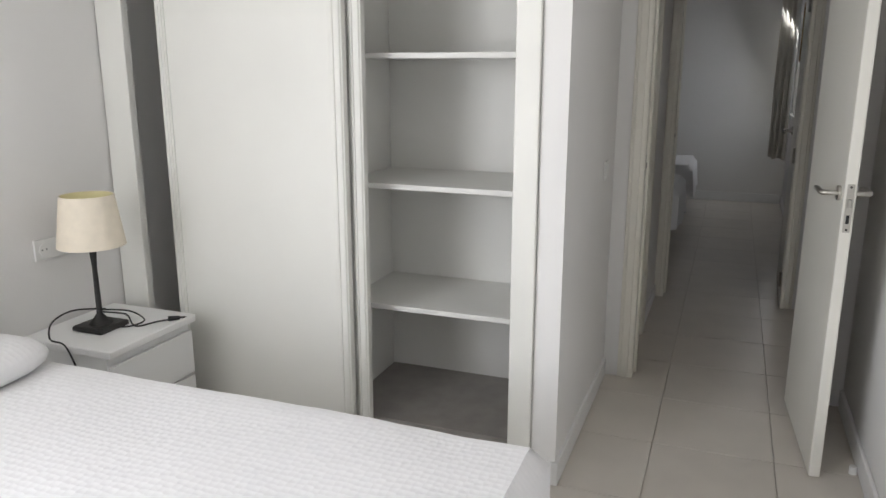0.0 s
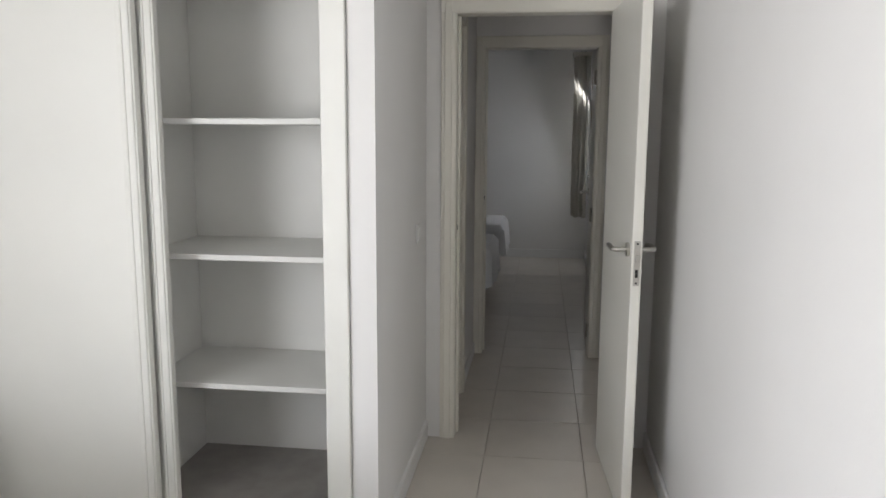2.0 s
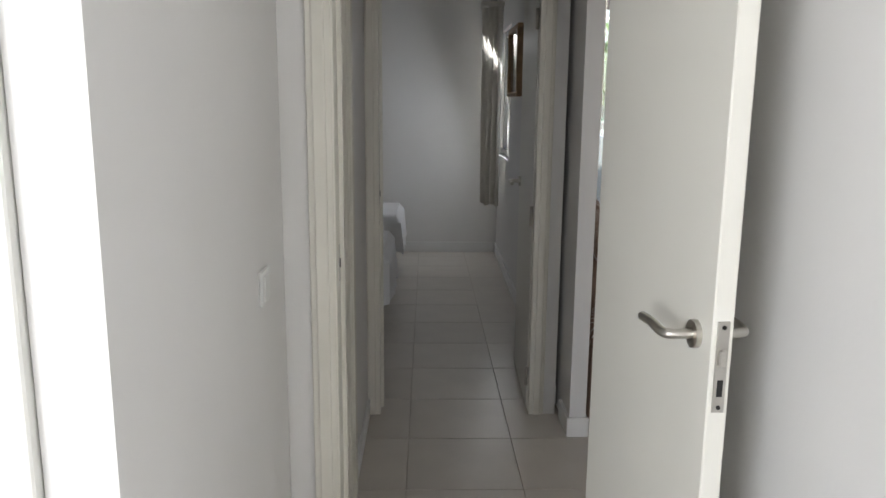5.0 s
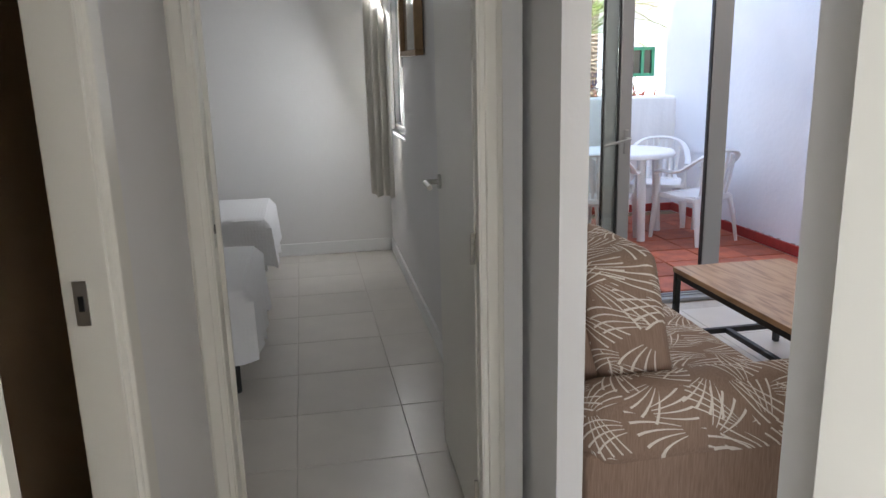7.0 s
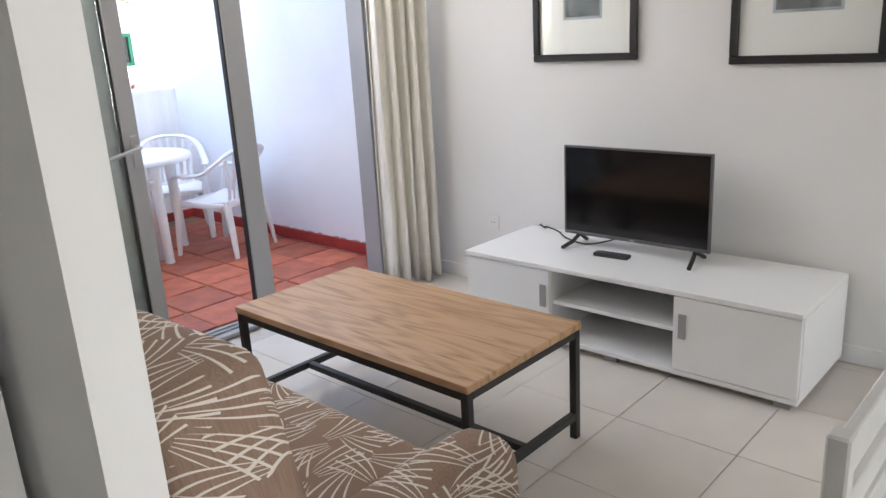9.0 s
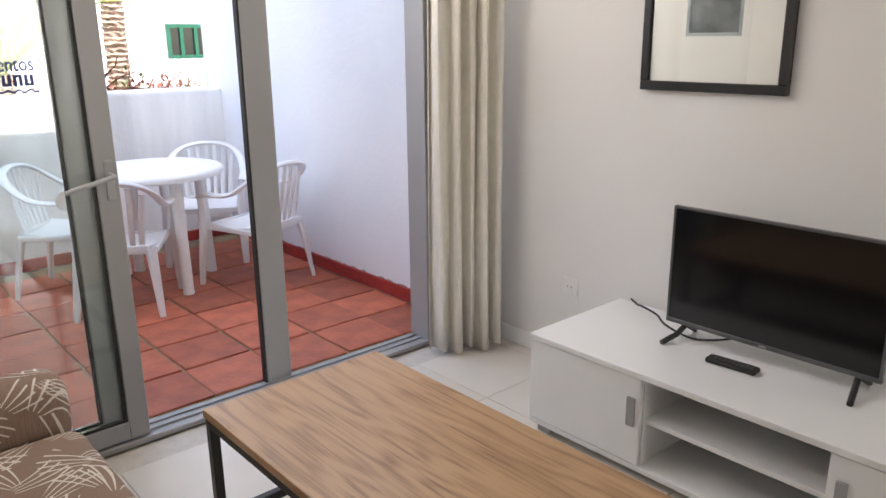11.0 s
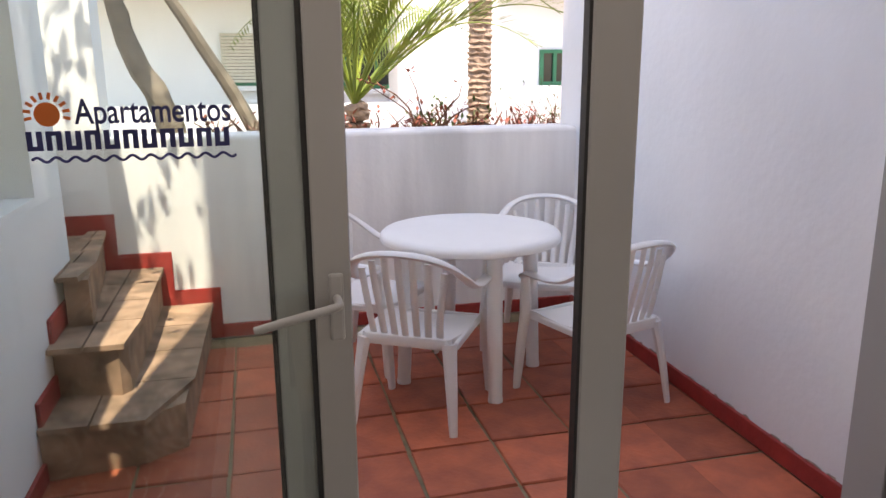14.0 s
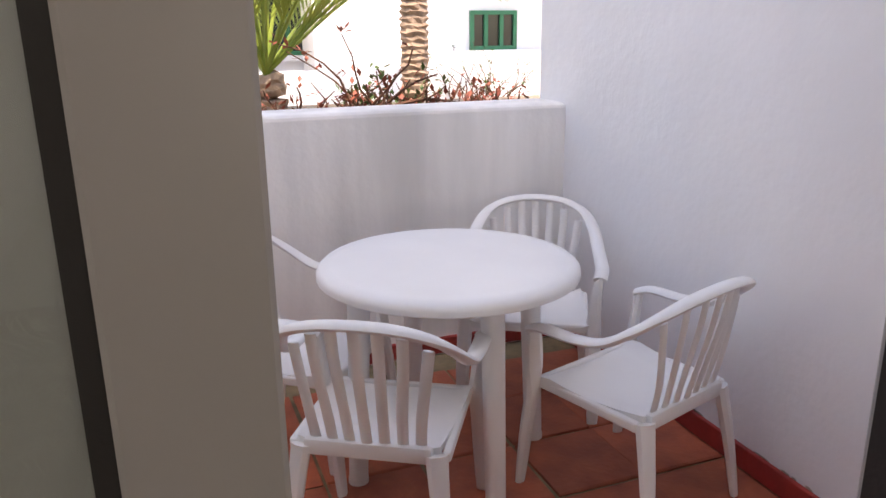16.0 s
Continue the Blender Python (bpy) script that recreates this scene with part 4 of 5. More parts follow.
dining_chair()
curtain("cream curtain gathered to one side of the terrace door", ((3.03, 6.27), (3.345, 6.13)), 0.015, 2.32, 5, 0.05)
curtain("cream curtain drawn back at the sofa end of the terrace door", ((0.61, 6.24), (1.06, 6.24)), 0.015, 2.32, 5, 0.05)
cr = thing("curtain_rail", "white curtain rail above the terrace door", "curtain rail")
part("rail", B(0.60, 6.225, 2.352, 3.42, 6.255, 2.375), M_ALU, cr)
for x in (0.7, 1.95, 3.2):
    part("bracket", B(x - 0.01, 6.2, 2.376, x + 0.01, 6.386, 2.39), M_ALU, cr)


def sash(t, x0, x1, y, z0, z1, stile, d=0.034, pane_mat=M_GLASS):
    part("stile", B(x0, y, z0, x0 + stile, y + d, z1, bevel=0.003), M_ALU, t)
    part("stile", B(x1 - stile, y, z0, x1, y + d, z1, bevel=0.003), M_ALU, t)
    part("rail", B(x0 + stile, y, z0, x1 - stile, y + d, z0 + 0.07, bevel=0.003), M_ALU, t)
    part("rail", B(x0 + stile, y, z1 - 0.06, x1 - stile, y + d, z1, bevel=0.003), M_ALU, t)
    bm = B(x0 + stile, y + 0.008, z0 + 0.07, x0 + stile + 0.011, y + d - 0.008, z1 - 0.06)
    box(bm, x1 - stile - 0.011, y + 0.008, z0 + 0.07, x1 - stile, y + d - 0.008, z1 - 0.06)
    box(bm, x0 + stile + 0.011, y + 0.008, z0 + 0.07, x1 - stile - 0.011, y + d - 0.008, z0 + 0.081)
    part("gasket", bm, M_GASKET, t)
    p = part("pane", B(x0 + stile + 0.011, y + 0.014, z0 + 0.081, x1 - stile - 0.011, y + 0.020, z1 - 0.06), pane_mat, t)
    p.visible_shadow = False


def terrace_door():
    f = thing("door_3", "white aluminium sliding terrace door, half open", "door")
    f["kind"] = "structure"
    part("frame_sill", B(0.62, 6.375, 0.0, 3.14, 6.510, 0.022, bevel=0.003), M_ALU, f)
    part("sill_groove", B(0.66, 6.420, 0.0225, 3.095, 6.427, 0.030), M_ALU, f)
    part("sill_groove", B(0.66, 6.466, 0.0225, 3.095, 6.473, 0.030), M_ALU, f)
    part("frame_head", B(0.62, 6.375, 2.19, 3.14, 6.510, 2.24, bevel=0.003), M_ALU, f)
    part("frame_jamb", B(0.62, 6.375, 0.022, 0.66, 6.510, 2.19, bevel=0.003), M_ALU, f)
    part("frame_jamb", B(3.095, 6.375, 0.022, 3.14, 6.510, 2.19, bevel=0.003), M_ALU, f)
    s1 = part("sliding_sash", B(1.60, 6.382, 0.5, 1.601, 6.384, 0.51), M_ALU, f)
    sash(s1, 0.70, 1.731, 6.385, 0.03, 2.185, 0.073)
    hd = part("sash_handle", B(1.685, 6.373, 0.93, 1.715, 6.386, 1.07, bevel=0.006, seg=2), M_ALU, s1, "white lever handle")
    bm = bmesh.new()
    tube(bm, smooth_path([(1.70, 6.385, 1.02), (1.70, 6.330, 1.02), (1.685, 6.317, 1.017), (1.60, 6.313, 1.0), (1.54, 6.317, 0.985)], 5), 0.0085, 10)
    part("lever", bm, M_ALU, hd, "", True)
    s2 = part("sliding_sash", B(1.50, 6.502, 0.5, 1.501, 6.504, 0.51), M_ALU, f)
    sash(s2, 0.665, 1.668, 6.429, 0.03, 2.185, 0.085)
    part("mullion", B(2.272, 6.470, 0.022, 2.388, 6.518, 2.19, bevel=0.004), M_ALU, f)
    part("gasket", B(2.264, 6.475, 0.03, 2.273, 6.505, 2.19), M_GASKET, f)
    part("latch_hole", B(2.30, 6.377, 0.0222, 2.40, 6.383, 0.0232), M_GASKET, f)
    return f


terrace_door()


def glass_sign():
    """Vinyl lettering stuck on the inner pane: a sun, a word, a row of heavy strokes, a wavy line."""
    y, z = 6.398, 1.312
    x0, x1 = 1.176, 1.523
    t = thing("glass_sign", "blue vinyl lettering with an orange sun on the door glass", "sign")
    sun_r = bmesh.new()
    m = Matrix.Translation((x0 + 0.038, y, z + 0.075)) @ Matrix.Rotation(radians(90), 4, 'X')
    bmesh.ops.create_cone(sun_r, cap_ends=True, segments=24, radius1=0.021, radius2=0.021, depth=0.001, matrix=m)
    part("sun_disc", sun_r, M_SUNOR, t)
    for k in range(10):
        rays = bmesh.new()
        a = radians(-12 + k * 22.7)
        c, s = math.cos(a), math.sin(a)
        rm = Matrix.Translation((x0 + 0.038 + 0.032 * c, y, z + 0.075 + 0.032 * s)) @ Matrix.Rotation(-a, 4, 'Y')
        box(rays, -0.006, -0.0005, -0.0028, 0.006, 0.0005, 0.0028, m=rm)
        part("sun_ray", rays, M_SUNOR, t)
    cu = bpy.data.curves.new("word", 'FONT')
    cu.body = "Apartamentos"
    cu.size = 0.062
    cu.extrude = 0.0005
    cu.offset = 0.0008
    tmp = new("word", cu)
    me = bpy.data.meshes.new_from_object(tmp.evaluated_get(bpy.context.evaluated_depsgraph_get()))
    bpy.data.objects.remove(tmp)
    xs = [v.co.x for v in me.vertices]
    wd = max(xs) - min(xs)
    ob = new("word", me)
    me.materials.append(M_BLUE)
    ob.parent = t
    ob.matrix_local = Matrix.Translation((x0 + 0.082, y, z + 0.058)) @ Matrix.Rotation(radians(90), 4, 'X') @ Matrix.Diagonal(((x1 - x0 - 0.082) / wd, 1.0, 1, 1))
    n = 11
    pitch = (x1 - x0) / n
    for i in range(n):
        a = x0 + i * pitch
        b = a + pitch * 0.82
        bm = bmesh.new()
        box(bm, a, y - 0.0005, z + 0.012, a + 0.0095, y + 0.0005, z + 0.046)
        box(bm, b - 0.0095, y - 0.0005, z + 0.012, b, y + 0.0005, z + 0.046)
        box(bm, a + 0.0095, y - 0.0005, z + (0.038 if i % 2 else 0.012), b - 0.0095, y + 0.0005, z + (0.046 if i % 2 else 0.020))
        part("emblem_stroke", bm, M_BLUE, t, "heavy navy stroke")
    bm = bmesh.new()
    tube(bm, [(x0 + 0.005 + (x1 - x0) * i / 90, y, z - 0.004 + 0.0042 * math.sin(i * 6.283 * 11 / 90)) for i in range(91)], 0.0028, 6, flat=1.0)
    part("wave_line", bm, M_BLUE, t)


glass_sign()

# ---- terrace ----
TZ = 0.02
PY = 9.06
solid("terrace_floor", B(0.70, 6.511, TZ - 0.15, 3.39, PY, TZ - 0.010), M_TGROUT, "terracotta tiled terrace floor with mossy joints", "floor")
solid("wall_terrace_east", B(3.39, 6.542, -0.3, 3.56, PY + 0.25, 2.9), M_STUCCO, "white rough stucco terrace wall", "wall")


def parapet():
    bm = bmesh.new()
    box(bm, 0.815, PY, -0.3, 3.389, PY + 0.25, 1.126)
    es = [e for e in bm.edges if all(abs(v.co.z - 1.126) < 1e-4 for v in e.verts)]
    bmesh.ops.bevel(bm, geom=es, offset=0.025, segments=3, profile=0.5, affect='EDGES')
    solid("parapet_wall", bm, M_STUCCO2, "white stucco parapet streaked by rain", "wall")


parapet()
solid("wall_stair", B(-1.6, PY + 0.002, -0.3, 0.815, PY + 0.25, 3.4), M_STUCCO, "tall white stucco wall beside the stair", "wall")
bm = bmesh.new()
for b in [(3.375, 6.56, TZ, 3.392, PY - 0.01, TZ + 0.08), (3.145, 6.541, TZ, 3.375, 6.56, TZ + 0.08), (1.32, PY - 0.018, TZ, 3.375, PY + 0.001, TZ + 0.075),
          (0.749, 6.55, TZ, 0.766, 7.66, TZ + 0.075), (0.749, 7.66, TZ + 0.2, 0.766, 7.93, TZ + 0.30), (0.749, 7.93, TZ + 0.42, 0.766, 8.26, TZ + 0.52)]:
    box(bm, *b, bevel=0.003)
solid("red_skirting", bm, M_RED, "dark red painted skirting with chipped edges", "skirting")
rng = random.Random(21)
M_CHIP = material("bare_mortar", (0.42, 0.36, 0.30), 0.95, var=0.3, scale=30, bump=0.6)
for k in range(26):
    y = rng.uniform(6.7, 8.95)
    w, h = rng.uniform(0.012, 0.05), rng.uniform(0.003, 0.008)
    bm = bmesh.new()
    vs = [bm.verts.new((3.3885, y + w * math.cos(a) * rng.uniform(0.6, 1.1), TZ + 0.083 + rng.uniform(0, 0.02) * 0 + h * math.sin(a) * rng.uniform(0.6, 1.1))) for a in [0.785 * q for q in range(8)]]
    bm.faces.new(vs)
    ob = part("paint_chip", bm, M_CHIP, bpy.data.objects["wall_terrace_east"])
# stepped red band above the stair
bm = bmesh.new()
for x, z, w in ((1.326, 0.306, 0.235), (1.091, 0.521, 0.263), (0.828, 0.736, 0.25), (0.578, 0.951, 0.4)):
    box(bm, x - w, PY - 0.016, z - 0.15, x, PY + 0.0015, z)
    box(bm, x - 0.065, PY - 0.016, max(TZ, z - 0.30), x, PY + 0.0015, z - 0.149)
solid("stair_skirting", bm, M_RED, "dark red painted band stepping up beside the stair", "skirting")


def stair():
    t = thing("terrace_stair", "clay-tiled winding steps with worn dark treads", "stairs")
    t["kind"] = "structure"
    R0 = 0.215
    E = PY - 0.02
    shapes = [[(0.752, 7.65), (1.09, 7.70), (1.235, 7.80), (1.262, E), (0.752, E)],
              [(0.752, 7.94), (1.0, 7.88), (1.03, 7.92), (1.026, E), (0.752, E)],
              [(0.70, 8.41), (0.78, 8.12), (0.87, 8.13), (0.763, E), (0.30, E)],
              [(-0.4, 8.41), (0.56, 8.41), (0.515, E), (-0.4, E)]]
    for i, s in enumerate(shapes):
        z0 = TZ - 0.005 + R0 * i
        st_ = part("step", prism(bmesh.new(), s, z0 - (0.05 if i else 0), z0 + R0 - 0.022), M_STEP, t)
        cx = sum(p[0] for p in s) / len(s)
        cy = sum(p[1] for p in s) / len(s)
        # tread slabs, split along the run
        n = 4
        ymin, ymax, xl = min(p[1] for p in s), PY - 0.022, s[0][0]
        for k in range(n):
            ya, yb = ymin + (ymax - ymin) * k / n + 0.004, ymin + (ymax - ymin) * (k + 1) / n - 0.004

            def edge(y):
                pts = s[1:-1]
                for (xa, y0), (xb, y1) in zip(pts, pts[1:]):
                    if y0 <= y <= y1:
                        return xa + (xb - xa) * (y - y0) / (y1 - y0)
                return pts[0][0] if y < pts[0][1] else pts[-1][0]
            xm = xl + (edge(ya) - xl) * 0.5
            ea, eb = edge(ya) + 0.022, edge(yb) + 0.022
            fa = ya - (0.02 if k == 0 else 0)
            zz = z0 + R0 - 0.022
            part("tread_tile", prism(bmesh.new(), [(xl, fa), (xm - 0.004, fa), (xm - 0.004, yb), (xl, yb)], zz, zz + 0.022), M_STEP, st_)
            part("tread_tile", prism(bmesh.new(), [(xm + 0.004, fa), (ea, fa), (eb, yb), (xm + 0.004, yb)], zz, zz + 0.0215), M_STEP, st_)


stair()


def resin_table():
    t = thing("patio_table", "round white resin patio table with four stout legs", "table", (2.50, 8.21, TZ))
    part("top", lathe(bmesh.new(), [(0.0001, 0.715), (0.37, 0.715), (0.403, 0.712), (0.416, 0.70), (0.418, 0.69), (0.418, 0.678), (0.408, 0.672), (0.394, 0.678), (0.389, 0.686), (0.0001, 0.686)], 56), M_PLASTIC, t, "", True)
    for a in (4, 94, 184, 274):
        c, s = math.cos(radians(a)), math.sin(radians(a))
        lg = part("leg", R((0.33 * c, 0.33 * s, 0.01), (0.30 * c, 0.30 * s, 0.684), 0.031, 0.036, n=16), M_PLASTIC, t, "", True)
        part("foot_cap", R((0.33 * c, 0.33 * s, 0), (0.33 * c, 0.33 * s, 0.018), 0.033, n=16), M_PLASTIC, lg)


resin_table()


def resin_chair():
    """Stacking armchair; it faces local +y."""
    t = thing("patio_chair", "white resin armchair with a slatted rounded back on the terrace", "chair", (0, 0, 0), 0, "patio chairs")
    # seat
    bm = bmesh.new()
    n = 12
    rows = []
    for j in range(n + 1):
        v = j / n
        y = -0.20 + 0.43 * v
        hw = 0.205 + 0.035 * v
        z = 0.415 - 0.02 * math.sin(v * 3.14) + 0.012 * v - (0.02 * max(0, (v - 0.85) / 0.15))
        rows.append([bm.verts.new((hw * (2 * i / n - 1), y, z - 0.012 * math.sin(3.14 * i / n) + (0.010 if i in (0, n) else 0))) for i in range(n + 1)])
    for j in range(n):
        for i in range(n):
            bm.faces.new((rows[j][i], rows[j][i + 1], rows[j + 1][i + 1], rows[j + 1][i]))
    ex = bmesh.ops.extrude_face_region(bm, geom=list(bm.faces))
    bmesh.ops.translate(bm, verts=[g for g in ex["geom"] if isinstance(g, bmesh.types.BMVert)], vec=(0, 0, -0.022))
    part("seat", bm, M_PLASTIC, t, "", True)
    # hoop: arms running into the arched back
    half = [(0.268, 0.215, 0.600), (0.278, 0.15, 0.622), (0.276, 0.02, 0.625), (0.268, -0.09, 0.645), (0.250, -0.185, 0.705), (0.205, -0.255, 0.765), (0.12, -0.293, 0.803), (0.0, -0.305, 0.815)]
    path = smooth_path(half + [(-x, y, z) for x, y, z in half[-2::-1]], 5)
    bm = bmesh.new()
    tube(bm, path, 0.027, 10, flat=0.55)
    part("arm_hoop", bm, M_PLASTIC, t, "", True)
    # slats
    for i in range(7):
        u = (i - 3) / 3
        xt = u * 0.185
        xb = u * 0.150
        top = 0.805 - 0.075 * abs(u) ** 2.2
        yt = -0.298 + 0.06 * abs(u) ** 2
        bm = bmesh.new()
        tube(bm, smooth_path([(xb, -0.205 + 0.012 * abs(u), 0.40), (xb * 1.06, -0.235 + 0.015 * abs(u), 0.52), (xt * 0.97, -0.275 + 0.04 * u * u, 0.68), (xt, yt, top)], 4), 0.0165, 8, flat=0.42, up=(0, 1, 0.25))
        part("back_slat", bm, M_PLASTIC, t, "", True)
    part("back_rail", B(-0.185, -0.222, 0.372, 0.185, -0.192, 0.425, bevel=0.010, seg=2), M_PLASTIC, t, "", True)
    for s in (-1, 1):
        # front leg rising to the arm
        bm = bmesh.new()
        tube(bm, smooth_path([(s * 0.262, 0.262, 0.0), (s * 0.257, 0.24, 0.22), (s * 0.252, 0.215, 0.42), (s * 0.266, 0.200, 0.605)], 5), [0.021 + 0.010 * math.sin(k / 15 * 3.14) for k in range(16)], 8, flat=0.7)
        part("front_leg", bm, M_PLASTIC, t, "", True)
        bm = bmesh.new()
        tube(bm, smooth_path([(s * 0.232, -0.275, 0.0), (s * 0.215, -0.245, 0.2), (s * 0.195, -0.205, 0.40)], 6), [0.018 + 0.016 * k / 12 for k in range(13)], 8, flat=0.75)
        part("back_leg", bm, M_PLASTIC, t, "", True)
        part("seat_side", B(s * 0.222 - 0.012, -0.2, 0.375, s * 0.222 + 0.012, 0.22, 0.41, bevel=0.008, seg=2), M_PLASTIC, t)
    part("seat_front", B(-0.235, 0.205, 0.375, 0.235, 0.228, 0.412, bevel=0.008, seg=2), M_PLASTIC, t)
    return t


chair = resin_chair()
for c in chair.children:
    c.data.transform(Matrix.Diagonal((0.94, 0.90, 0.915, 1)))
chair.matrix_world = pose(2.20, 7.93, TZ, 0, 0, -31)
for x, y, a in ((2.97, 7.85, 18), (2.98, 8.56, 150), (2.07, 8.47, 232)):
    copy_thing(chair, pose(x, y, TZ, 0, 0, a))

# ---- beyond the terrace ----
solid("ground", B(-90, PY + 0.25, -0.6, 90, 140, 0.35), M_SOIL, "dry garden ground behind the parapet", "ground")
solid("garden_bed", B(-6, PY + 0.251, 0.2, 9, 11.4, 0.95), M_SOIL, "raised planting bed of dry soil", "planting bed")


def leaf_card(bm, p, d, length, width, up):
    s = d.cross(up)
    if s.length < 1e-3:
        s = Vector((1, 0, 0))
    s.normalize()
    a, b, c = bm.verts.new(p), bm.verts.new(p + d * length * 0.5 + s * width * 0.5), bm.verts.new(p + d * length)
    e = bm.verts.new(p + d * length * 0.5 - s * width * 0.5)
    bm.faces.new((a, b, c, e))


def frond(bm_stem, bm_leaf, base, yaw, rise, length, droop, rng):
    pts = []
    n = 22
    for i in range(n + 1):
        u = i / n
        out = length * (u * math.cos(rise) + 0.12 * u * u)
        z = length * (math.sin(rise) * u - droop * u * u * u)
        pts.append(Vector((base[0] + math.cos(yaw) * out, base[1] + math.sin(yaw) * out, base[2] + z)))
    tube(bm_stem, pts, [0.013 * (1 - 0.85 * i / n) for i in range(n + 1)], 5)
    for i in range(4, n):
        d = (pts[i + 1] - pts[i]).normalized()
        side = d.cross(Vector((0, 0, 1))).normalized()
        for sub in (0, 0.5):
            p = pts[i].lerp(pts[i + 1], sub)
            L = 0.36 * math.sin(min(1, (i + sub) / n * 1.05) * 3.0) ** 0.6 * (length / 1.6)
            for s in (-1, 1):
                dd = (d * 0.75 + side * s * 0.62 + Vector((0, 0, 0.22 + rng.uniform(-0.15, 0.1)))).normalized()
                leaf_card(bm_leaf, p, dd, max(0.08, L) * rng.uniform(0.85, 1.1), 0.018, Vector((0, 0, 1)))


def palm(name, label, at, fronds, length, trunk_r, trunk_h, seed, rise=(0.5, 1.35)):
    rng = random.Random(seed)
    t = thing(name, label, "palm")
    x, y, z = at
    bm = bmesh.new()
    rings = max(4, int(trunk_h / 0.055))
    pts, rad = [], []
    for i in range(rings * 2 + 1):
        u = i / (rings * 2)
        pts.append((x + 0.03 * math.sin(u * 3), y, z + trunk_h * u))
        rad.append(trunk_r * (1.0 - 0.12 * u) * (1.10 if i % 2 else 0.93))
    tube(bm, pts, rad, 14)
    for v in bm.verts:
        v.co += Vector((rng.uniform(-1, 1), rng.uniform(-1, 1), rng.uniform(-1, 1))) * trunk_r * 0.10
    part("trunk", bm, M_PALMBARK, t, "ringed scaly trunk")
    st_, lf = bmesh.new(), bmesh.new()
    for k in range(fronds):
        frond(st_, lf, (x, y, z + trunk_h), 6.283 * k / fronds * 2.4 + rng.uniform(-0.2, 0.2), rng.uniform(*rise), length * rng.uniform(0.8, 1.1), rng.uniform(0.3, 0.6), rng)
    part("frond_stem", st_, M_FROND, t)["kind"] = "stuff"
    part("crown", lf, M_FROND, t, "long feathery green fronds")


palm("young_palm", "young palm with long bright green fronds", (2.30, 10.7, 0.9), 26, 2.0, 0.10, 0.30, 3, (0.75, 1.45))
palm("palm_tree", "tall palm with a ringed brown trunk", (3.78, 12.4, 0.3), 22, 2.2, 0.115, 6.5, 5)


def shrub(label, x0, x1, y0, y1, z, count, hmin, hmax, seed, leafmat, leaves):
    rng = random.Random(seed)
    t = thing("shrub", label, "shrub")
    tw, lf = bmesh.new(), bmesh.new()
    for i in range(count):
        p = Vector((rng.uniform(x0, x1), rng.uniform(y0, y1), z))
        d = Vector((rng.uniform(-1, 1), rng.uniform(-0.6, 0.6), rng.uniform(0.15, 1))).normalized()
        pts = [p]
        L = rng.uniform(hmin, hmax)
        for k in range(5):
            d = (d + Vector((rng.uniform(-0.5, 0.5), rng.uniform(-0.4, 0.4), rng.uniform(-0.25, 0.35)))).normalized()
            pts.append(pts[-1] + d * L / 5)
        r = rng.uniform(0.006, 0.013)
        tube(tw, pts, [r * (1 - 0.12 * k) for k in range(6)], 5)
        for k in range(leaves):
            q = pts[rng.randint(2, 5)] + Vector((rng.uniform(-1, 1), rng.uniform(-1, 1), rng.uniform(-0.5, 1))) * 0.03
            leaf_card(lf, q, Vector((rng.uniform(-1, 1), rng.uniform(-1, 1), rng.uniform(-0.2, 1))).normalized(), rng.uniform(0.03, 0.06), 0.024, Vector((0.1, 0.2, 1)))
    part("twig_tangle", tw, M_TWIG, t, "tangled brown twigs")["kind"] = "stuff"
    part("foliage", lf, leafmat, t)["kind"] = "stuff"


shrub("tangled brown thorny shrub with sparse red leaves behind the parapet", 1.9, 2.95, 9.5, 9.9, 0.98, 80, 0.12, 0.27, 1, M_REDLEAF, 5)
shrub("dry brown shrub with reddish tips behind the parapet", 3.05, 3.6, 9.55, 9.9, 0.98, 44, 0.12, 0.22, 2, M_REDLEAF, 6)
shrub("low green leafy shrub on the bed", 2.6, 2.95, 9.8, 10.1, 1.0, 16, 0.15, 0.38, 3, M_LEAF, 14)
shrub("dry brown shrub in shade behind the parapet", 1.2, 1.7, 9.5, 9.8, 1.0, 26, 0.15, 0.3, 6, M_REDLEAF, 4)
shrub("tall flowering shrub against the white house", 5.6, 6.4, 15.9, 16.4, 0.35, 40, 0.5, 1.1, 7, M_LEAF, 16)
shrub("arching brown branch with pink leaves behind the parapet", 2.55, 2.7, 9.6, 9.75, 1.05, 6, 0.4, 0.65, 12, M_REDLEAF, 9)


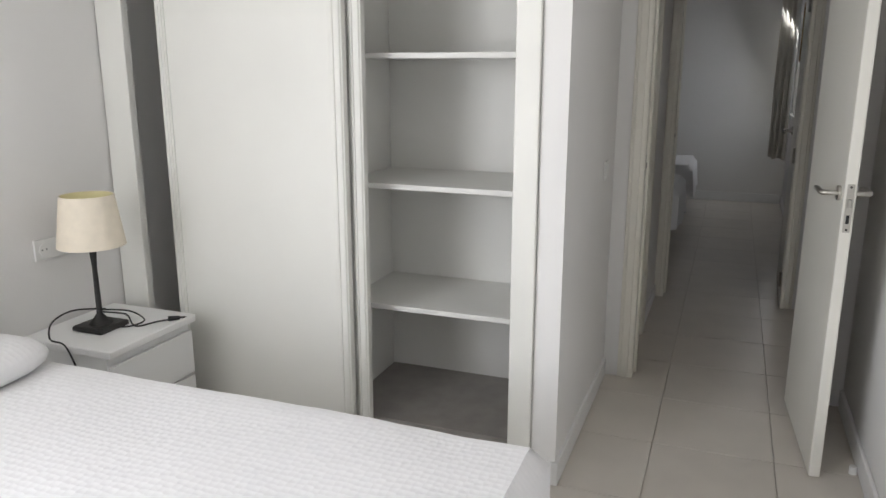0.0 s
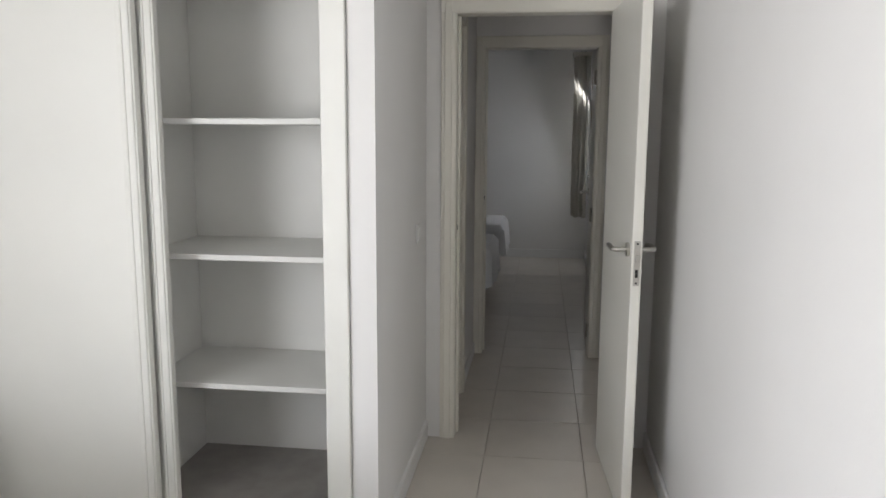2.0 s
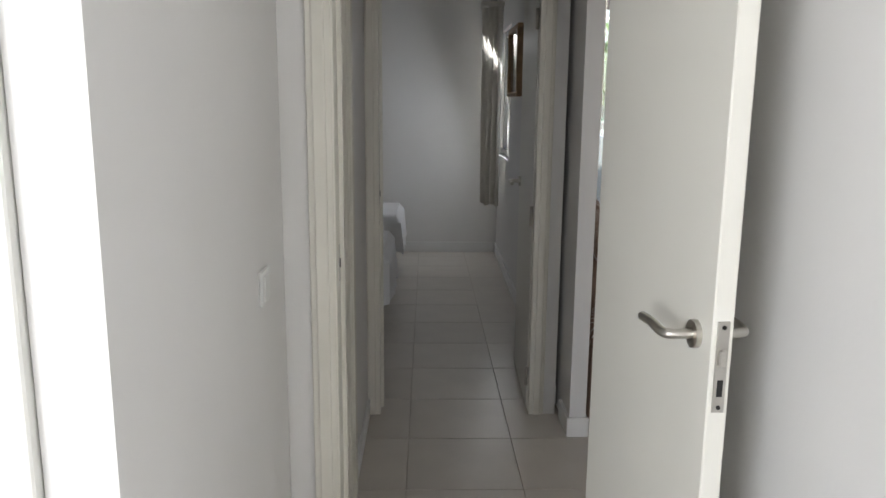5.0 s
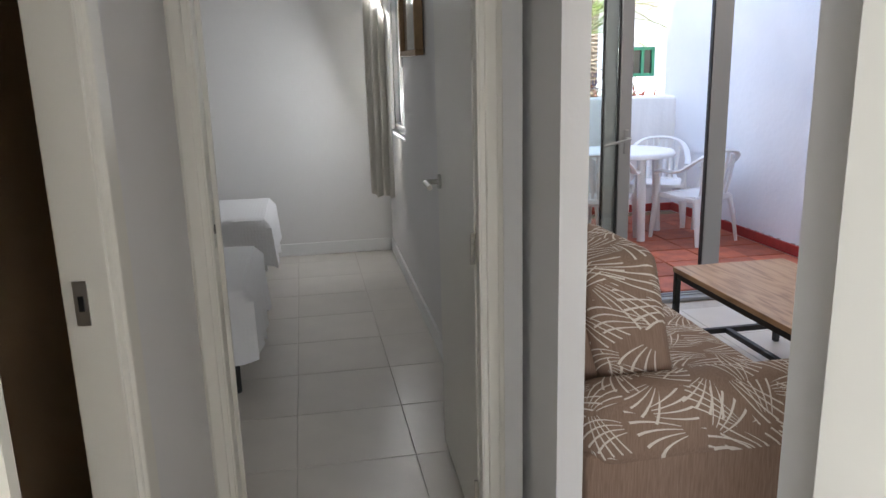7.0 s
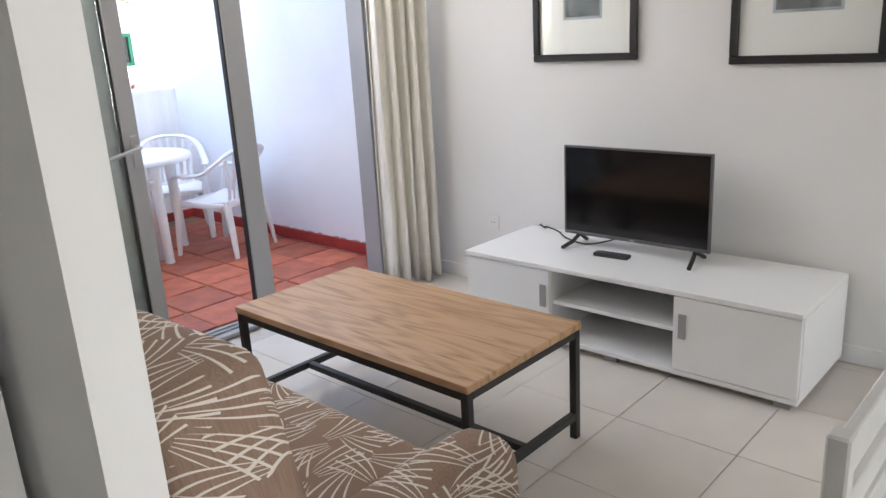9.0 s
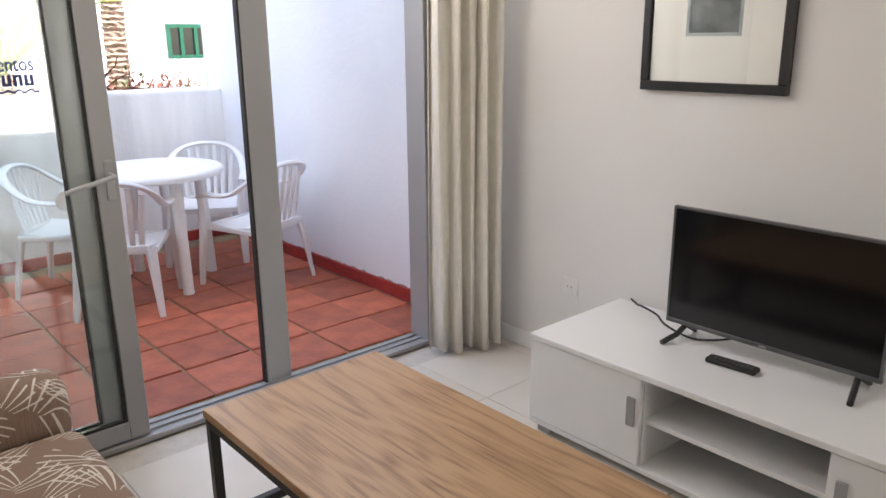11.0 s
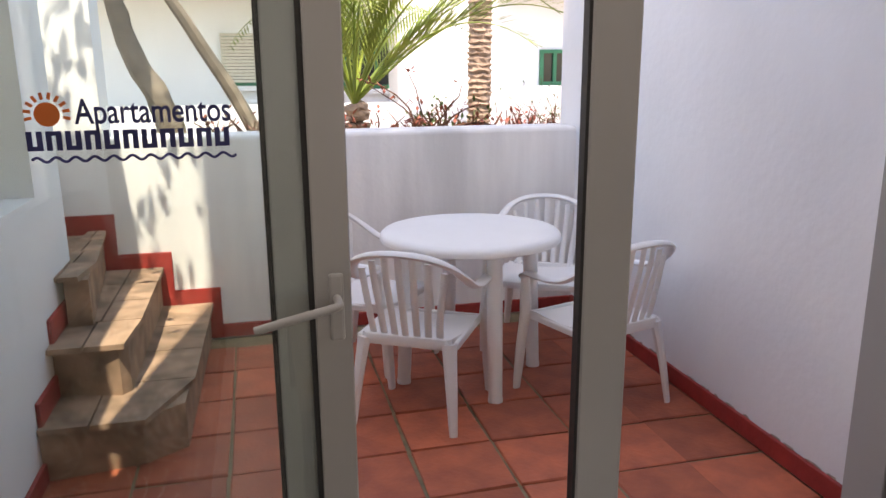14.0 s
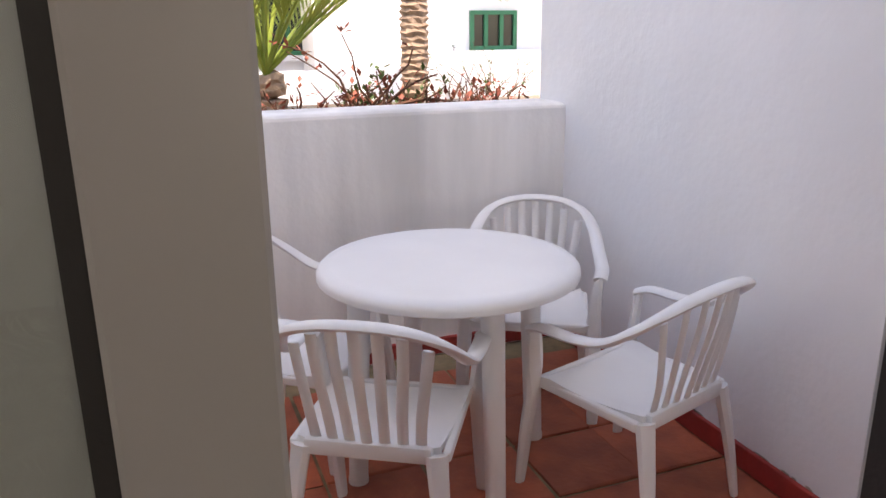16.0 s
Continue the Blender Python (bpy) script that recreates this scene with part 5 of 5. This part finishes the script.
def bare_tree():
    t = thing("bare_tree", "leafless grey-barked tree with bent limbs", "tree")
    bm = bmesh.new()
    tube(bm, smooth_path([(1.10, 9.95, 0.9), (1.02, 9.93, 1.25), (0.90, 9.9, 1.5), (0.80, 9.92, 1.85), (0.74, 9.9, 2.3), (0.5, 9.85, 3.2)], 5), [0.085 - 0.0018 * k for k in range(26)], 10)
    for v in bm.verts:
        v.co += Vector((noise.noise(v.co * 9), noise.noise(v.co * 9 + Vector((5, 0, 0))), 0)) * 0.02
    part("trunk", bm, M_BARK, t, "", True)
    bm = bmesh.new()
    tube(bm, smooth_path([(1.62, 10.0, 0.95), (1.45, 10.0, 1.3), (1.22, 9.95, 1.7), (1.02, 9.9, 2.1), (0.8, 9.9, 3.0)], 5), [0.05 - 0.0012 * k for k in range(21)], 8)
    part("limb", bm, M_BARK, t, "", True)
    bm = bmesh.new()
    tube(bm, smooth_path([(0.80, 9.92, 1.85), (0.9, 9.95, 1.95), (0.93, 9.9, 2.1)], 4), 0.03, 7)
    tube(bm, smooth_path([(0.76, 9.9, 2.2), (0.6, 9.8, 2.5), (0.45, 9.8, 3.0)], 4), 0.028, 7)
    part("branch", bm, M_BARK, t, "", True)


bare_tree()


def shade_tree():
    """The leafy tree above the side house, known by the dappled shade on the stair wall."""
    rng = random.Random(11)
    t = thing("leafy_tree", "leafy tree standing over the stair, throwing dappled shade", "tree")
    bm = bmesh.new()
    tube(bm, smooth_path([(-0.75, 9.9, 0.3), (-0.7, 9.85, 1.6), (-0.5, 9.6, 3.0), (0.0, 8.9, 4.0)], 5), [0.11 - 0.004 * k for k in range(16)], 9)
    part("trunk", bm, M_BARK, t, "", True)
    lf = bmesh.new()
    for k in range(820):
        c = Vector((0.15, 8.2, 4.1))
        cl = Vector((rng.gauss(0, 0.62), rng.gauss(0, 0.4), rng.gauss(0, 0.6)))
        leaf_card(lf, c + cl, Vector((rng.uniform(-1, 1), rng.uniform(-1, 1), rng.uniform(-0.6, 0.6))).normalized(), rng.uniform(0.07, 0.13), 0.05, Vector((rng.uniform(-1, 1), 0.2, 1)))
    part("crown", lf, M_LEAF, t)


shade_tree()


def far_window(house, x0, x1, z0, z1, y, shutter=0.0, bars=1):
    w = part("window", B(x0, y - 0.004, z0, x1, y + 0.01, z1), M_DARKGLASS, house)
    fw = 0.06
    for a, b in ((x0, x0 + fw), (x1 - fw, x1)):
        part("frame", B(a, y - 0.05, z0, b, y - 0.005, z1), M_GREEN, w)
    for a, b in ((z0, z0 + fw), (z1 - fw, z1)):
        part("frame", B(x0 + fw, y - 0.05, a, x1 - fw, y - 0.005, b), M_GREEN, w)
    for k in range(bars):
        xm = x0 + (x1 - x0) * (k + 1) / (bars + 1)
        part("mullion", B(xm - 0.03, y - 0.05, z0 + fw, xm + 0.03, y - 0.005, z1 - fw), M_GREEN, w)
    part("sill", B(x0 - 0.05, y - 0.12, z0 - 0.08, x1 + 0.05, y - 0.005, z0 - 0.001), M_STUCCO, w)
    if shutter:
        n = int((z1 - z0) * shutter / 0.05)
        for k in range(n):
            zz = z1 - 0.05 * (k + 1)
            part("shutter_slat", B(x0 - 0.01, y - 0.075, zz + 0.004, x0 + (x1 - x0) * 0.62, y - 0.052, zz + 0.046), M_SHUTTER, w)


def far_house():
    h = thing("house", "white apartment house with green-framed windows and sloping stair wall", "house", (0, 0, 0))
    Y = 17.5
    part("wall", B(-14, Y, 0.3, 5.4, Y + 3, 7.5), M_STUCCO, h)
    part("wall", B(5.4, Y - 0.4, 0.3, 12, Y + 3, 7.5), M_STUCCO, h)
    part("balcony_slab", B(-9, Y - 1.3, 2.55, 3.6, Y - 0.005, 2.75), M_STUCCO, h)
    part("balcony_slab", B(5.5, Y - 1.2, 2.6, 12, Y - 0.41, 2.8), M_STUCCO, h)
    bm = bmesh.new()
    a = [(3.75, 2.75), (4.0, 2.75), (5.3, 0.95), (5.3, 0.35), (3.75, 0.35)]
    f = [bm.verts.new((x, Y - 0.9, z)) for x, z in a]
    g = [bm.verts.new((x, Y - 0.02, z)) for x, z in a]
    bm.faces.new(f)
    bm.faces.new(g[::-1])
    for i in range(5):
        j = (i + 1) % 5
        bm.faces.new((f[i], f[j], g[j], g[i]))
    part("stair_wall", bm, M_STUCCO, h)
    far_window(h, 6.24, 7.02, 1.16, 1.74, Y - 0.4, 0, 2)
    far_window(h, 3.0, 4.09, 1.13, 2.1, Y)
    far_window(h, 1.13, 2.45, 1.2, 2.0, Y, 0.95)
    far_window(h, -3.2, -1.6, 1.2, 2.1, Y, 0.9)
    part("garden_wall", B(5.4, 16.5, 0.3, 12, 16.75, 1.15), M_STUCCO, h)
    part("garden_wall", B(-6, 16.3, 0.3, 5.39, 16.5, 0.95), M_STUCCO, h)


far_house()

# ---- floor tiles, last ----
def tile_mesh(name, sx, sy, th, mat, bev, wob=0.0, seed=0):
    rng = random.Random(seed)
    bm = B(-sx / 2, -sy / 2, -th, sx / 2, sy / 2, 0)
    es = [e for e in bm.edges if all(abs(v.co.z) < 1e-6 for v in e.verts)]
    bmesh.ops.bevel(bm, geom=es, offset=bev, segments=1, affect='EDGES')
    for v in bm.verts:
        v.co += Vector((rng.uniform(-wob, wob), rng.uniform(-wob, wob), 0))
    return mesh(name, bm, mat)


floor_ob = bpy.data.objects["floor"]
P = 0.45
TX, TY = -0.24, 1.73
tm = tile_mesh("tile", P - 0.003, P - 0.003, 0.007, M_TILE, 0.0012)
AREAS = [(-0.45, -0.2, 0.53, 3.99), (-0.42, 3.99, 0.5, 8.27), (0.53, 3.0, 3.44, 6.37), (-2.42, -0.2, -0.45, 1.46)]
done = set()
for x0, y0, x1, y1 in AREAS:
    i0, i1 = math.floor((x0 - TX) / P), math.floor((x1 - TX) / P)
    j0, j1 = math.floor((y0 - TY) / P), math.floor((y1 - TY) / P)
    for i in range(i0, i1 + 1):
        for j in range(j0, j1 + 1):
            if (i, j) in done or len(done) >= 298 or (TY + P * (j + 0.5) > 6.4 and TX + P * (i + 0.5) > 0.4):
                continue
            done.add((i, j))
            ob = new("tile", tm)
            ob.parent = floor_ob
            ob.location = (TX + P * (i + 0.5), TY + P * (j + 0.5), -0.0005)
bm = bmesh.new()
for i in range(-6, 9):
    for j in range(-12, 15):
        if (i, j) not in done:
            cx, cy = TX + P * (i + 0.5), TY + P * (j + 0.5)
            if -2.6 < cx < 3.55 and -3.1 < cy < 8.4 and (cy < 6.4 or cx < 0.3):
                vs = [bm.verts.new((cx + a * (P / 2 - 0.002), cy + b * (P / 2 - 0.002), -0.0007)) for a, b in ((-1, -1), (1, -1), (1, 1), (-1, 1))]
                bm.faces.new(vs)
for j in range(10, 15):
    ya, yb = TY + P * j + 0.002, min(TY + P * (j + 1) - 0.002, 8.30)
    bm.faces.new([bm.verts.new((a, b, -0.0007)) for a, b in ((TX + P + 0.002, ya), (0.535, ya), (0.535, yb), (TX + P + 0.002, yb))])
ob = part("tile_rest", bm, M_TILE, floor_ob)
ob["kind"] = "stuff"

terr = bpy.data.objects["terrace_floor"]
TP = 0.335
tms = [tile_mesh("terracotta_tile", TP - 0.014, TP - 0.014, 0.014, M_TERRA, 0.004, 0.004, s) for s in range(5)]
rng = random.Random(4)
nx, ny = 8, 8
for i in range(nx):
    for j in range(ny):
        x, y = 0.892 + TP * i, 6.535 + TP * (j + 0.5)
        if x > 3.30 or y > 9.0:
            continue
        ob = new("terracotta_tile", tms[rng.randint(0, 4)])
        ob.parent = terr
        ob.location = (min(x, 3.215), min(y, 8.885), TZ + rng.uniform(-0.002, 0.002))
        ob.rotation_euler = (rng.uniform(-0.004, 0.004), rng.uniform(-0.004, 0.004), rng.choice((0, 1.5708, 3.1416)) + rng.uniform(-0.008, 0.008))
